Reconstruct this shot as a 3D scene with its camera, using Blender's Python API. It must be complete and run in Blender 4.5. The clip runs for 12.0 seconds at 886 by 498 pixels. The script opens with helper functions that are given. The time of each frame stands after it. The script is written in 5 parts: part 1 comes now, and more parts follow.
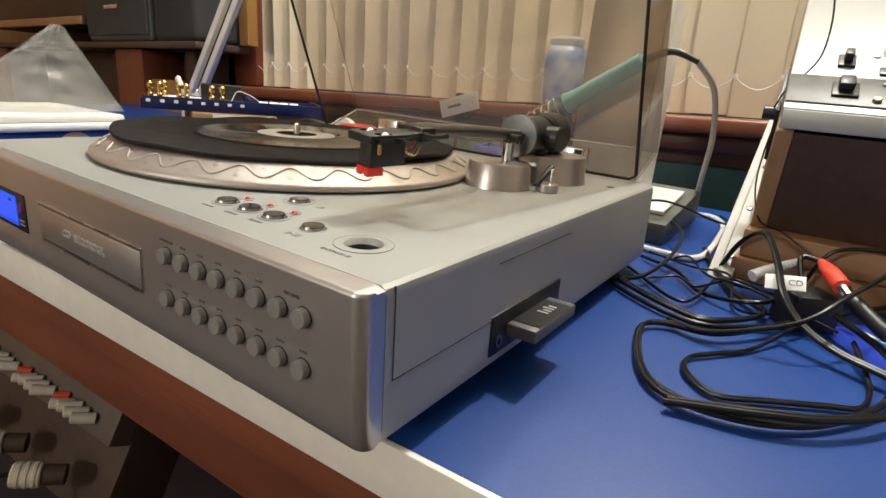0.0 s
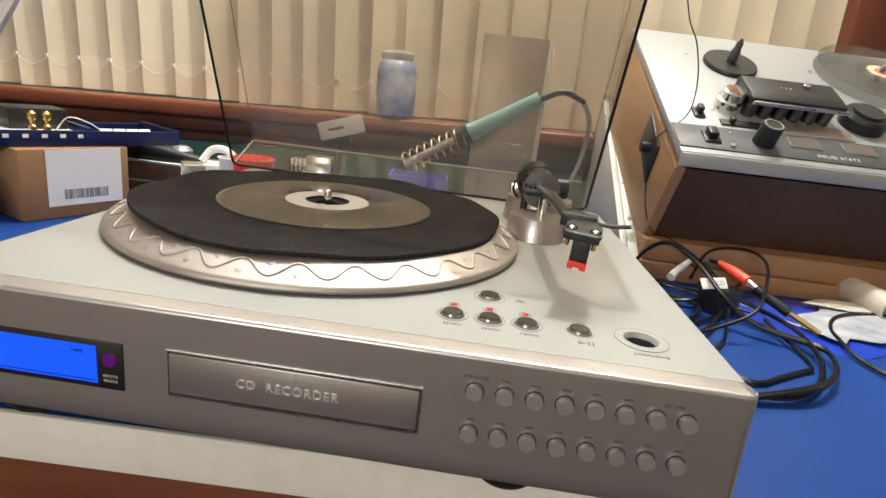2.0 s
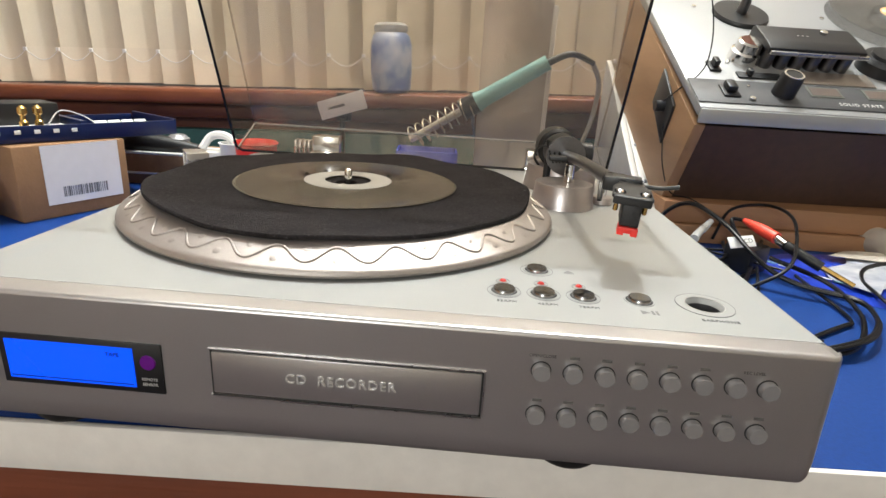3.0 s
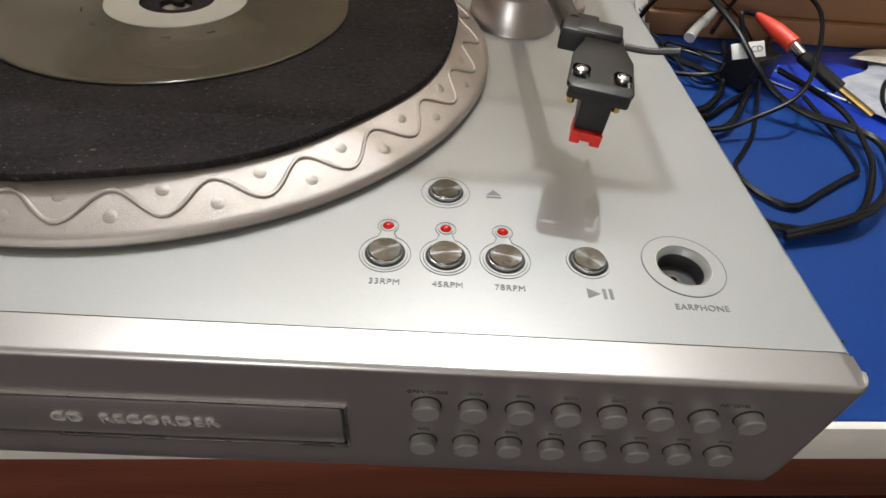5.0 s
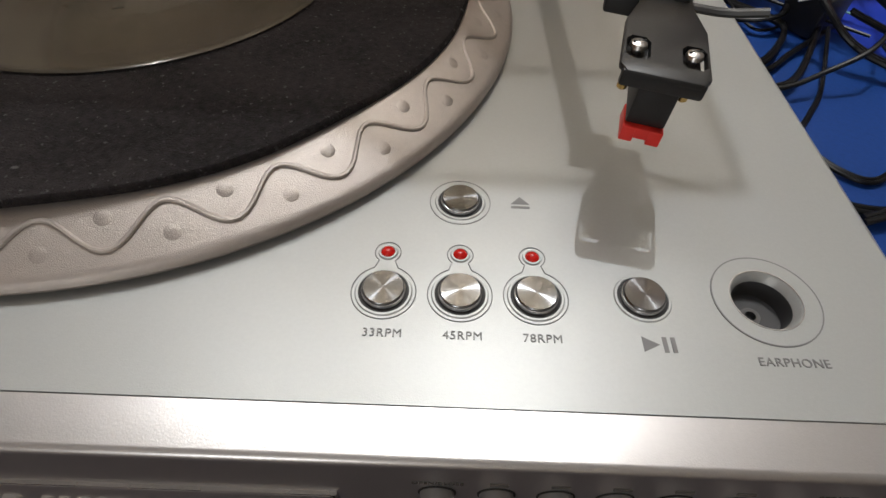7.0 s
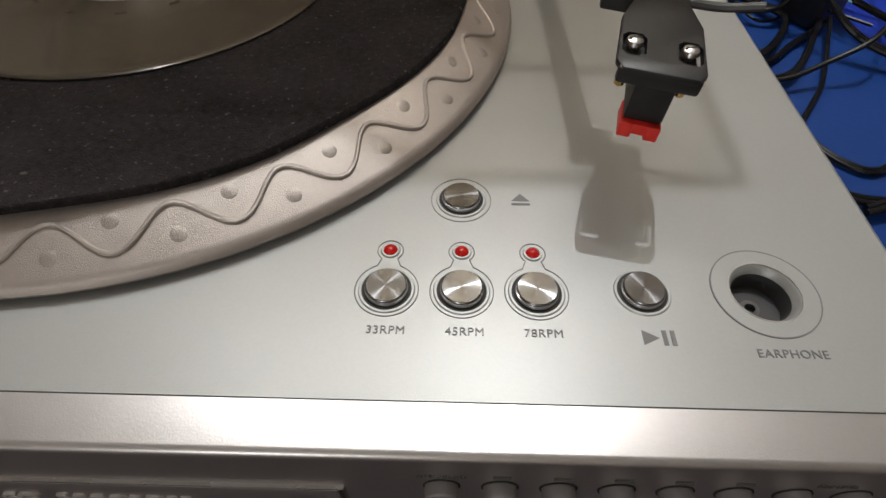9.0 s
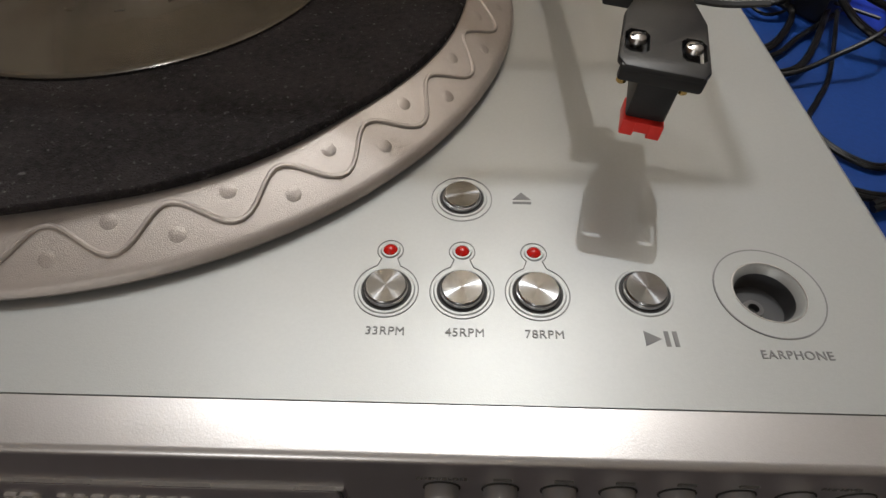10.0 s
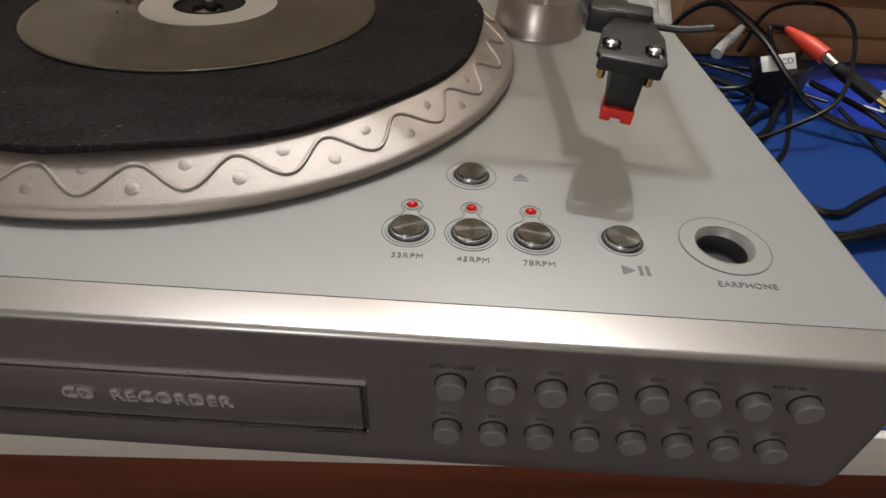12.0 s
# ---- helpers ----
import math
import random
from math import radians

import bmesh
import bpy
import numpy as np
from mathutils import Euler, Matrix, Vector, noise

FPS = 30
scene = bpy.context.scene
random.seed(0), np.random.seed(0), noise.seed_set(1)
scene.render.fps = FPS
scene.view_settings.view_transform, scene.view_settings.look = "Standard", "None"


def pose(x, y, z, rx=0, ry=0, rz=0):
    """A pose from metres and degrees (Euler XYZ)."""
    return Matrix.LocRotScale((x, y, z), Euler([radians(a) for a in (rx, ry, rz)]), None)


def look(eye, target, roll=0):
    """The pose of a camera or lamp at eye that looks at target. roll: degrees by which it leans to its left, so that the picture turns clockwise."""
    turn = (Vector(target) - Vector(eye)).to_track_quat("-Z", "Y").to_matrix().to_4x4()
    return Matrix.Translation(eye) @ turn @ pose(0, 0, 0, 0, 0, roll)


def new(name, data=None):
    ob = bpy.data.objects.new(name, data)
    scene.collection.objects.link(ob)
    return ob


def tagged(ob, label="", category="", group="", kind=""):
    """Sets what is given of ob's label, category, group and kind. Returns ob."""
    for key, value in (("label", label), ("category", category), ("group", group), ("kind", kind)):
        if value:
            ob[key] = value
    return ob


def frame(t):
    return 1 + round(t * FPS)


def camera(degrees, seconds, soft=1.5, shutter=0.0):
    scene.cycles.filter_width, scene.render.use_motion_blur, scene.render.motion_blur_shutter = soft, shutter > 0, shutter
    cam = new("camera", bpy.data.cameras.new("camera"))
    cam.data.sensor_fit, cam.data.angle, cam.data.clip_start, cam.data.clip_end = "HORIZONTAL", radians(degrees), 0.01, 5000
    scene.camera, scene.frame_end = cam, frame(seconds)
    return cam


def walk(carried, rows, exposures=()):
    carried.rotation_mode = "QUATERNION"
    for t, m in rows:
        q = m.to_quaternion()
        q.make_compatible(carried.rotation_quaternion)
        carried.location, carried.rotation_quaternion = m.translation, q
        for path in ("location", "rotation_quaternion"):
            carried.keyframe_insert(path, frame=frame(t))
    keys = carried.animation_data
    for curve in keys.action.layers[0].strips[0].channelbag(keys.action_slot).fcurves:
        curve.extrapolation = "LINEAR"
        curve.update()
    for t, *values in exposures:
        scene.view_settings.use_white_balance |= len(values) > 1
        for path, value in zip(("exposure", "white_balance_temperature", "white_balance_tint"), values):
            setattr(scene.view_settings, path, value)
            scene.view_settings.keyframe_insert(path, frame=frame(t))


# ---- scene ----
cam = camera(78.5, 12.0)
PATH = [
    (0, (0.127, -0.138, 0.165), (-0.928, 1.457, -0.422), 5.4),
    (0.5, (0.082, -0.183, 0.179), (-0.79, 1.495, -0.473), 5.1),
    (1, (0.014, -0.248, 0.193), (-0.648, 1.534, -0.428), 5.5),
    (1.5, (-0.096, -0.213, 0.192), (-0.474, 1.658, -0.402), 6.3),
    (2, (-0.14, -0.235, 0.206), (-0.25, 1.683, -0.351), 6.9),
    (2.5, (-0.15, -0.263, 0.198), (-0.218, 1.653, -0.37), 5.5),
    (3, (-0.169, -0.22, 0.198), (-0.248, 1.673, -0.441), 3.6),
    (3.5, (-0.161, -0.196, 0.221), (-0.186, 1.6, -0.657), 1.0),
    (3.7, (-0.152, -0.194, 0.227), (-0.127, 1.572, -0.711), 1.7),
    (5.3, (-0.133, -0.071, 0.215), (-0.057, 1.322, -1.219), 5.7),
    (5.5, (-0.132, -0.069, 0.21), (-0.056, 1.328, -1.219), 5.8),
    (6, (-0.129, -0.051, 0.212), (-0.103, 1.274, -1.286), 3.5),
    (6.5, (-0.132, -0.039, 0.207), (-0.128, 1.278, -1.298), 2.4),
    (7, (-0.131, -0.039, 0.209), (-0.128, 1.238, -1.33), 2.3),
    (9, (-0.13, -0.04, 0.211), (-0.145, 1.225, -1.338), 0.8),
    (9.5, (-0.13, -0.039, 0.211), (-0.141, 1.221, -1.343), 1.0),
    (10, (-0.129, -0.038, 0.211), (-0.158, 1.211, -1.351), 0.2),
    (10.5, (-0.129, -0.039, 0.214), (-0.159, 1.213, -1.346), 0.2),
    (11, (-0.131, -0.034, 0.213), (-0.14, 1.212, -1.351), 1.4),
    (11.5, (-0.131, -0.045, 0.222), (-0.146, 1.23, -1.319), 1.9),
    (12, (-0.133, -0.094, 0.2), (-0.152, 1.425, -1.101), 3.0),
]
walk(cam, [(t, look(eye, target, roll)) for t, eye, target, roll in PATH],
     exposures=[(0.0, 0.50, 6300, 5), (1.0, 0.64, 6300, 5), (2.0, 0.66, 6150, 6), (3.0, 0.70, 5800, 6), (3.7, 0.58, 5750, 8), (5.3, -0.08, 5800, 8), (6.5, -0.40, 5850, 10), (9.0, -0.62, 5950, 10), (11.0, -0.66, 5950, 10), (11.5, -0.72, 5950, 10), (12.0, -0.44, 5950, 10)])

# ---- light ----
world = bpy.data.worlds.new("world")
scene.world = world
world.use_nodes = True
world.node_tree.nodes["Background"].inputs[0].default_value = (1.0, 0.86, 0.7, 1)
world.node_tree.nodes["Background"].inputs[1].default_value = 0.05


def bulb(name, place, watts, radius, color):
    lamp = bpy.data.lights.new(name, "POINT")
    lamp.energy, lamp.shadow_soft_size, lamp.color = watts, radius, color
    ob = new(name, lamp)
    ob.location = place
    return ob


bulb("ceiling_bulb", (0.04, 0.73, 1.62), 48, 0.012, (1.0, 0.955, 0.885))
bulb("ceiling_bulb", (-0.70, 0.74, 1.66), 19, 0.030, (1.0, 0.955, 0.885))
# Unseen fill light, added to brighten front faces; no fitting stands here.
bulb("front_fill", (-0.85, -2.05, 0.75), 36, 0.12, (1.0, 0.955, 0.885))

# ---- materials ----
def material(name, color, rough=0.5, metal=0.0, vary=0.12, grain=60.0, stain=4.0, bump=0.0, bump_scale=400.0,
             coat=0.0, stretch=(1, 1, 1), second=None, random_tone=0.0, bump_dist=0.002):
    """Base colour with variation at two scales, roughness wear and fine relief."""
    m = bpy.data.materials.new(name)
    m.use_nodes = True
    nt = m.node_tree
    bsdf = nt.nodes["Principled BSDF"]
    tc = nt.nodes.new("ShaderNodeTexCoord")
    mp = nt.nodes.new("ShaderNodeMapping")
    mp.inputs["Scale"].default_value = stretch
    nt.links.new(tc.outputs["Object"], mp.inputs["Vector"])

    def nz(scale, detail):
        n = nt.nodes.new("ShaderNodeTexNoise")
        n.inputs["Scale"].default_value = scale
        n.inputs["Detail"].default_value = detail
        nt.links.new(mp.outputs["Vector"], n.inputs["Vector"])
        return n
    fine, broad = nz(grain, 4), nz(stain, 3)
    add = nt.nodes.new("ShaderNodeMath")
    add.operation = "ADD"
    nt.links.new(fine.outputs["Fac"], add.inputs[0])
    nt.links.new(broad.outputs["Fac"], add.inputs[1])
    ramp = nt.nodes.new("ShaderNodeMapRange")
    ramp.inputs["From Min"].default_value, ramp.inputs["From Max"].default_value = 0.65, 1.35
    nt.links.new(add.outputs[0], ramp.inputs["Value"])
    mix = nt.nodes.new("ShaderNodeMix")
    mix.data_type = "RGBA"
    lo = tuple(c * (1 - vary) for c in color) if second is None else second
    hi = tuple(min(1, c * (1 + vary)) for c in color)
    mix.inputs[6].default_value, mix.inputs[7].default_value = (*lo, 1), (*hi, 1)
    nt.links.new(ramp.outputs[0], mix.inputs[0])
    out = mix.outputs[2]
    if random_tone:
        info = nt.nodes.new("ShaderNodeObjectInfo")
        mr = nt.nodes.new("ShaderNodeMapRange")
        mr.inputs["To Min"].default_value, mr.inputs["To Max"].default_value = 1 - random_tone, 1 + random_tone
        nt.links.new(info.outputs["Random"], mr.inputs["Value"])
        hsv = nt.nodes.new("ShaderNodeHueSaturation")
        nt.links.new(out, hsv.inputs["Color"])
        nt.links.new(mr.outputs[0], hsv.inputs["Value"])
        out = hsv.outputs[0]
    nt.links.new(out, bsdf.inputs["Base Color"])
    rr = nt.nodes.new("ShaderNodeMapRange")
    rr.inputs["To Min"].default_value, rr.inputs["To Max"].default_value = max(0.03, rough - 0.06), min(1, rough + 0.06)
    nt.links.new(broad.outputs["Fac"], rr.inputs["Value"])
    nt.links.new(rr.outputs[0], bsdf.inputs["Roughness"])
    bsdf.inputs["Metallic"].default_value = metal
    bsdf.inputs["Coat Weight"].default_value = coat
    if bump:
        bn = nz(bump_scale, 3)
        b = nt.nodes.new("ShaderNodeBump")
        b.inputs["Strength"].default_value = bump
        b.inputs["Distance"].default_value = bump_dist
        nt.links.new(bn.outputs["Fac"], b.inputs["Height"])
        nt.links.new(b.outputs[0], bsdf.inputs["Normal"])
    return m


def smoke(name, tint, gloss=0.035, rough=0.03, haze=0.0):
    """Thin tinted clear plastic: tinted see-through with a glossy skin."""
    m = bpy.data.materials.new(name)
    m.use_nodes = True
    nt = m.node_tree
    nt.nodes.remove(nt.nodes["Principled BSDF"])
    tr = nt.nodes.new("ShaderNodeBsdfTransparent")
    tr.inputs[0].default_value = (*tint, 1)
    gl = nt.nodes.new("ShaderNodeBsdfGlossy")
    gl.inputs["Roughness"].default_value = rough
    lw = nt.nodes.new("ShaderNodeLayerWeight")
    lw.inputs["Blend"].default_value = 0.5
    pw = nt.nodes.new("ShaderNodeMath")
    pw.operation, pw.inputs[1].default_value = "POWER", 5.0
    nt.links.new(lw.outputs["Facing"], pw.inputs[0])
    mr = nt.nodes.new("ShaderNodeMapRange")
    mr.inputs["To Min"].default_value, mr.inputs["To Max"].default_value = gloss, 0.7
    nt.links.new(pw.outputs[0], mr.inputs["Value"])
    mx = nt.nodes.new("ShaderNodeMixShader")
    nt.links.new(mr.outputs[0], mx.inputs[0])
    nt.links.new(tr.outputs[0], mx.inputs[1])
    nt.links.new(gl.outputs[0], mx.inputs[2])
    last = mx
    if haze:
        df = nt.nodes.new("ShaderNodeBsdfDiffuse")
        df.inputs[0].default_value = (0.8, 0.8, 0.78, 1)
        last = nt.nodes.new("ShaderNodeMixShader")
        last.inputs[0].default_value = haze
        nt.links.new(mx.outputs[0], last.inputs[1])
        nt.links.new(df.outputs[0], last.inputs[2])
    nt.links.new(last.outputs[0], nt.nodes["Material Output"].inputs[0])
    return m


def glow(name, color, strength, under=(0.02, 0.02, 0.02)):
    m = bpy.data.materials.new(name)
    m.use_nodes = True
    b = m.node_tree.nodes["Principled BSDF"]
    b.inputs["Base Color"].default_value = (*under, 1)
    b.inputs["Emission Color"].default_value = (*color, 1)
    b.inputs["Emission Strength"].default_value = strength
    b.inputs["Roughness"].default_value = 0.25
    return m


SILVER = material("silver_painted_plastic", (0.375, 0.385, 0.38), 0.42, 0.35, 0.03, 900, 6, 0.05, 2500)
# Same silver as the body; this tone imitates how the front catches light.
FRONT_SILVER = material("silver_front_lit_tone", (0.55, 0.535, 0.535), 0.34, 0.84, 0.03, 900, 6, 0.05, 2500)
PLATTER = material("cast_platter", (0.44, 0.40, 0.372), 0.38, 0.65, 0.05, 500, 8, 0.4, 3200, bump_dist=0.0004)
FELT = material("black_felt", (0.027, 0.0235, 0.0245), 0.95, 0, 0.5, 420, 40, 1.0, 1500)
FELT.node_tree.nodes["Principled BSDF"].inputs["Specular IOR Level"].default_value = 0.15
CHROME = material("chrome", (0.75, 0.74, 0.72), 0.14, 1.0, 0.03, 200, 20)
DARK_METAL = material("dark_metal", (0.16, 0.16, 0.165), 0.32, 1.0, 0.1, 300, 20)
BRUSHED = material("brushed_steel", (0.62, 0.61, 0.6), 0.28, 1.0, 0.06, 300, 20, 0.1, 500)
BLACK = material("black_plastic", (0.012, 0.012, 0.013), 0.42, 0, 0.2, 200, 20, 0.025, 1200)
BLACK_GLOSS = material("black_cable_sheath", (0.009, 0.009, 0.010), 0.32, 0, 0.2, 100, 20)
BLACK_GLOSS.node_tree.nodes["Principled BSDF"].inputs["Specular IOR Level"].default_value = 0.22
GREY_BTN = material("grey_button", (0.30, 0.295, 0.30), 0.4, 0.3, 0.05, 400, 30)
RED = material("red_plastic", (0.75, 0.03, 0.02), 0.35, 0, 0.08, 200, 20)
RED_RUBBER = material("red_plug_sleeve", (0.72, 0.06, 0.03), 0.45, 0, 0.08, 200, 20)
INK = material("grey_ink", (0.17, 0.17, 0.17), 0.6, 0, 0.05)
PALE_INK = material("pale_ink", (0.62, 0.61, 0.6), 0.5, 0, 0.05)
SEAM = material("dark_seam", (0.03, 0.03, 0.03), 0.7)
BLUE_TOP = material("blue_bench_laminate", (0.010, 0.047, 0.23), 0.46, 0, 0.12, 300, 5, 0.06, 700)
BLUE_TOP.node_tree.nodes["Principled BSDF"].inputs["Specular IOR Level"].default_value = 0.25
WHITE_EDGE = material("white_melamine", (0.80, 0.775, 0.735), 0.45, 0, 0.06, 90, 7, 0.04, 600)
BROWN = material("brown_stained_wood", (0.145, 0.043, 0.020), 0.40, 0, 0.35, 38, 9, 0.2, 220, stretch=(0.10, 1, 1), second=(0.055, 0.016, 0.009))
BROWN_UP = material("brown_stained_post", (0.13, 0.034, 0.016), 0.42, 0, 0.35, 26, 5, 0.12, 160, stretch=(1, 1, 0.12))
SILL = material("red_brown_varnished_sill", (0.20, 0.062, 0.028), 0.34, 0, 0.3, 30, 4, 0.08, 180, stretch=(0.1, 1, 1))
PLY = material("raw_pine", (0.29, 0.15, 0.07), 0.6, 0, 0.22, 40, 6, 0.15, 200, stretch=(0.1, 1, 1))
CASE_WOOD = material("teak_veneer", (0.30, 0.175, 0.088), 0.45, 0, 0.25, 60, 5, 0.1, 250, stretch=(1, 0.15, 0.6))
DARK_PANEL = material("dark_brown_panel", (0.055, 0.030, 0.019), 0.62, 0, 0.25, 80, 5, 0.1, 300)
TEAL = material("teal_painted_board", (0.035, 0.13, 0.135), 0.55, 0, 0.15, 60, 5, 0.05, 300)
BLIND = material("cream_blind_fabric", (0.66, 0.57, 0.42), 0.85, 0, 0.05, 500, 5, 0.25, 1200, random_tone=0.05)
HEM = material("cream_blind_hem", (0.66, 0.57, 0.43), 0.85, 0, 0.05, 500, 5, 0.25, 1200, random_tone=0.05)
# Invented orange for an unseen wall, so the platter reflects a warm tint.
WARM_WALL = material("warm_reflector_wall", (0.50, 0.27, 0.12), 0.5, 0, 0.2, 30, 4, 0.1, 200, stretch=(1, 1, 0.12))
WALL = material("cream_wall_paint", (0.52, 0.46, 0.37), 0.85, 0, 0.05, 120, 3, 0.06, 300)
CEIL = material("white_ceiling_paint", (0.75, 0.72, 0.66), 0.9, 0, 0.03, 120, 3)
ARM_BASE = material("satin_silver_base", (0.44, 0.40, 0.385), 0.32, 0.75, 0.05, 300, 9)
CAPTION = material("faint_caption_ink", (0.12, 0.115, 0.11), 0.6)
BUTTON_SIDE = material("polished_button_side", (0.45, 0.45, 0.455), 0.2, 1.0, 0.05)
CARPET = material("dark_carpet", (0.045, 0.030, 0.040), 0.95, 0, 0.4, 400, 8, 0.6, 900)
NIGHT = material("dark_window_glass", (0.01, 0.01, 0.012), 0.08)
CARD = material("corrugated_cardboard", (0.29, 0.16, 0.075), 0.8, 0, 0.10, 80, 6, 0.15, 300)
PAPER = material("white_label_paper", (0.76, 0.74, 0.74), 0.55, 0, 0.04, 90, 9)
PCB_BLUE = material("blue_plastic_tray", (0.003, 0.011, 0.065), 0.3, 0, 0.12, 100, 12)
BRASS = material("brass", (0.62, 0.42, 0.14), 0.25, 1.0, 0.1, 100, 30)
TUB_BLUE = material("blue_printed_tub", (0.02, 0.10, 0.42), 0.35, 0, 0.1, 100, 12)
TUB_WHITE = material("white_plastic_lid", (0.78, 0.78, 0.76), 0.4, 0, 0.04, 100, 12)
LAMP_WHITE = material("white_enamel", (0.74, 0.71, 0.66), 0.35, 0, 0.04, 100, 12)
ALU = material("brushed_aluminium_case", (0.43, 0.375, 0.325), 0.42, 0.7, 0.06, 200, 6, 0.08, 500, stretch=(1, 1, 0.1))
AQUA = material("aqua_handle_plastic", (0.21, 0.42, 0.41), 0.38, 0, 0.08, 100, 15)
GREY_CORD = material("grey_cord", (0.42, 0.39, 0.34), 0.5, 0, 0.08, 100, 15)
WHITE_CORD = material("white_cord", (0.66, 0.64, 0.6), 0.5, 0, 0.06, 100, 15)
STATION = material("grey_green_case", (0.10, 0.105, 0.09), 0.5, 0, 0.15, 100, 15)
DECK = material("pale_grey_deck", (0.31, 0.315, 0.315), 0.38, 0.25, 0.05, 300, 6, 0.05, 900)
DECK_GREY = material("mid_grey_strip", (0.052, 0.052, 0.055), 0.45, 0.0, 0.08, 200, 8)
GLAZE = material("blue_glazed_jar", (0.06, 0.12, 0.30), 0.3, 0, 0.3, 24, 26, second=(0.52, 0.54, 0.58))
BLUE_BIN = material("blue_parts_tray", (0.015, 0.045, 0.42), 0.35, 0, 0.1, 100, 12)
PANEL_GREY = material("worn_grey_panel", (0.105, 0.078, 0.064), 0.5, 0.1, 0.15, 60, 8, 0.05, 400)
KNOB_WHITE = material("aged_white_plastic", (0.55, 0.50, 0.42), 0.45, 0, 0.15, 60, 12)
LCD = glow("blue_backlit_display", (0.003, 0.085, 1.0), 0.72)
LCD_DARK = material("display_ink", (0.0, 0.01, 0.10), 0.4)
LED_ON = glow("red_indicator", (1.0, 0.01, 0.004), 0.20, (0.30, 0.006, 0.004))
# LID's white haze stands in for the room reflected in the cover.
LID = smoke("smoked_acrylic", (0.83, 0.79, 0.74), gloss=0.05, haze=0.06)
LID_WALL = smoke("smoked_acrylic_wall", (0.86, 0.84, 0.81), gloss=0.05, haze=0.012)
# Whitish mix paints the glint on the lid's polished edges.
LID_LIGHT = smoke("acrylic_edge_glint", (0.75, 0.76, 0.74), gloss=0.45, rough=0.15, haze=0.35)
LID_EDGE = material("dark_acrylic_edge", (0.012, 0.010, 0.010), 0.2)
CLEAR = smoke("clear_polythene", (0.95, 0.945, 0.93), gloss=0.06, rough=0.16, haze=0.16)
REEL = smoke("clear_reel_plastic", (0.88, 0.88, 0.88), rough=0.06)
def grooved(m, rings=520.0):
    """Adds fine concentric grooves round the object's axis."""
    nt = m.node_tree
    tc, wv, bp = nt.nodes.new("ShaderNodeTexCoord"), nt.nodes.new("ShaderNodeTexWave"), nt.nodes.new("ShaderNodeBump")
    wv.wave_type, wv.rings_direction = "RINGS", "Z"
    wv.inputs["Scale"].default_value, wv.inputs["Distortion"].default_value = rings, 0.0
    bp.inputs["Strength"].default_value, bp.inputs["Distance"].default_value = 0.10, 0.0002
    nt.links.new(tc.outputs["Object"], wv.inputs["Vector"])
    nt.links.new(wv.outputs["Fac"], bp.inputs["Height"])
    nt.links.new(bp.outputs[0], nt.nodes["Principled BSDF"].inputs["Normal"])
    return m


def linty(m):
    """Adds pale flecks of lint to a dark felt."""
    nt = m.node_tree
    bs = nt.nodes["Principled BSDF"]
    tc, nz, mr, mx = (nt.nodes.new(k) for k in ("ShaderNodeTexCoord", "ShaderNodeTexNoise", "ShaderNodeMapRange", "ShaderNodeMix"))
    nz.inputs["Scale"].default_value, nz.inputs["Detail"].default_value = 520, 3
    mr.inputs["From Min"].default_value, mr.inputs["From Max"].default_value = 0.63, 0.76
    mx.data_type = "RGBA"
    old = bs.inputs["Base Color"].links[0].from_socket
    nt.links.new(tc.outputs["Object"], nz.inputs["Vector"])
    nt.links.new(nz.outputs["Fac"], mr.inputs["Value"])
    nt.links.new(mr.outputs[0], mx.inputs[0])
    nt.links.new(old, mx.inputs[6])
    mx.inputs[7].default_value = (0.12, 0.112, 0.11, 1)
    nt.links.new(mx.outputs[2], bs.inputs["Base Color"])


linty(FELT)
VINYL = grooved(material("smoky_translucent_vinyl", (0.038, 0.032, 0.024), 0.11, 0, 0.15, 40, 12))
VINYL.node_tree.nodes["Principled BSDF"].inputs["Specular IOR Level"].default_value = 0.5
LABEL = material("record_label_paper", (0.34, 0.33, 0.305), 0.55, 0, 0.05, 90, 12)

# ---- mesh helpers ----
def part(name, bm, mat_, parent=None, label="", place=None, smooth=True):
    """One mesh object from a bmesh, under a thing or a part."""
    me = bpy.data.meshes.new(name)
    bmesh.ops.recalc_face_normals(bm, faces=bm.faces)
    bm.to_mesh(me)
    bm.free()
    me.materials.append(mat_)
    if smooth:
        me.shade_smooth()
        me.set_sharp_from_angle(angle=radians(35))
    ob = new(name, me)
    if parent is not None:
        ob.parent = parent
    if place is not None:
        ob.matrix_basis = place
    if label:
        ob["label"] = label
    return ob


def thing(name, m, label, category, group="", kind=""):
    ob = new(name)
    ob.empty_display_size = 0.02
    ob.matrix_basis = m
    return tagged(ob, label, category, group, kind)


def box(x0, x1, y0, y1, z0, z1, bevel=0.0, seg=2):
    bm = bmesh.new()
    m = Matrix.Translation(((x0 + x1) / 2, (y0 + y1) / 2, (z0 + z1) / 2)) @ Matrix.Diagonal((x1 - x0, y1 - y0, z1 - z0, 1))
    bmesh.ops.create_cube(bm, size=1, matrix=m)
    if bevel:
        bmesh.ops.bevel(bm, geom=list(bm.edges), offset=bevel, segments=seg, profile=0.5, affect="EDGES")
    return bm


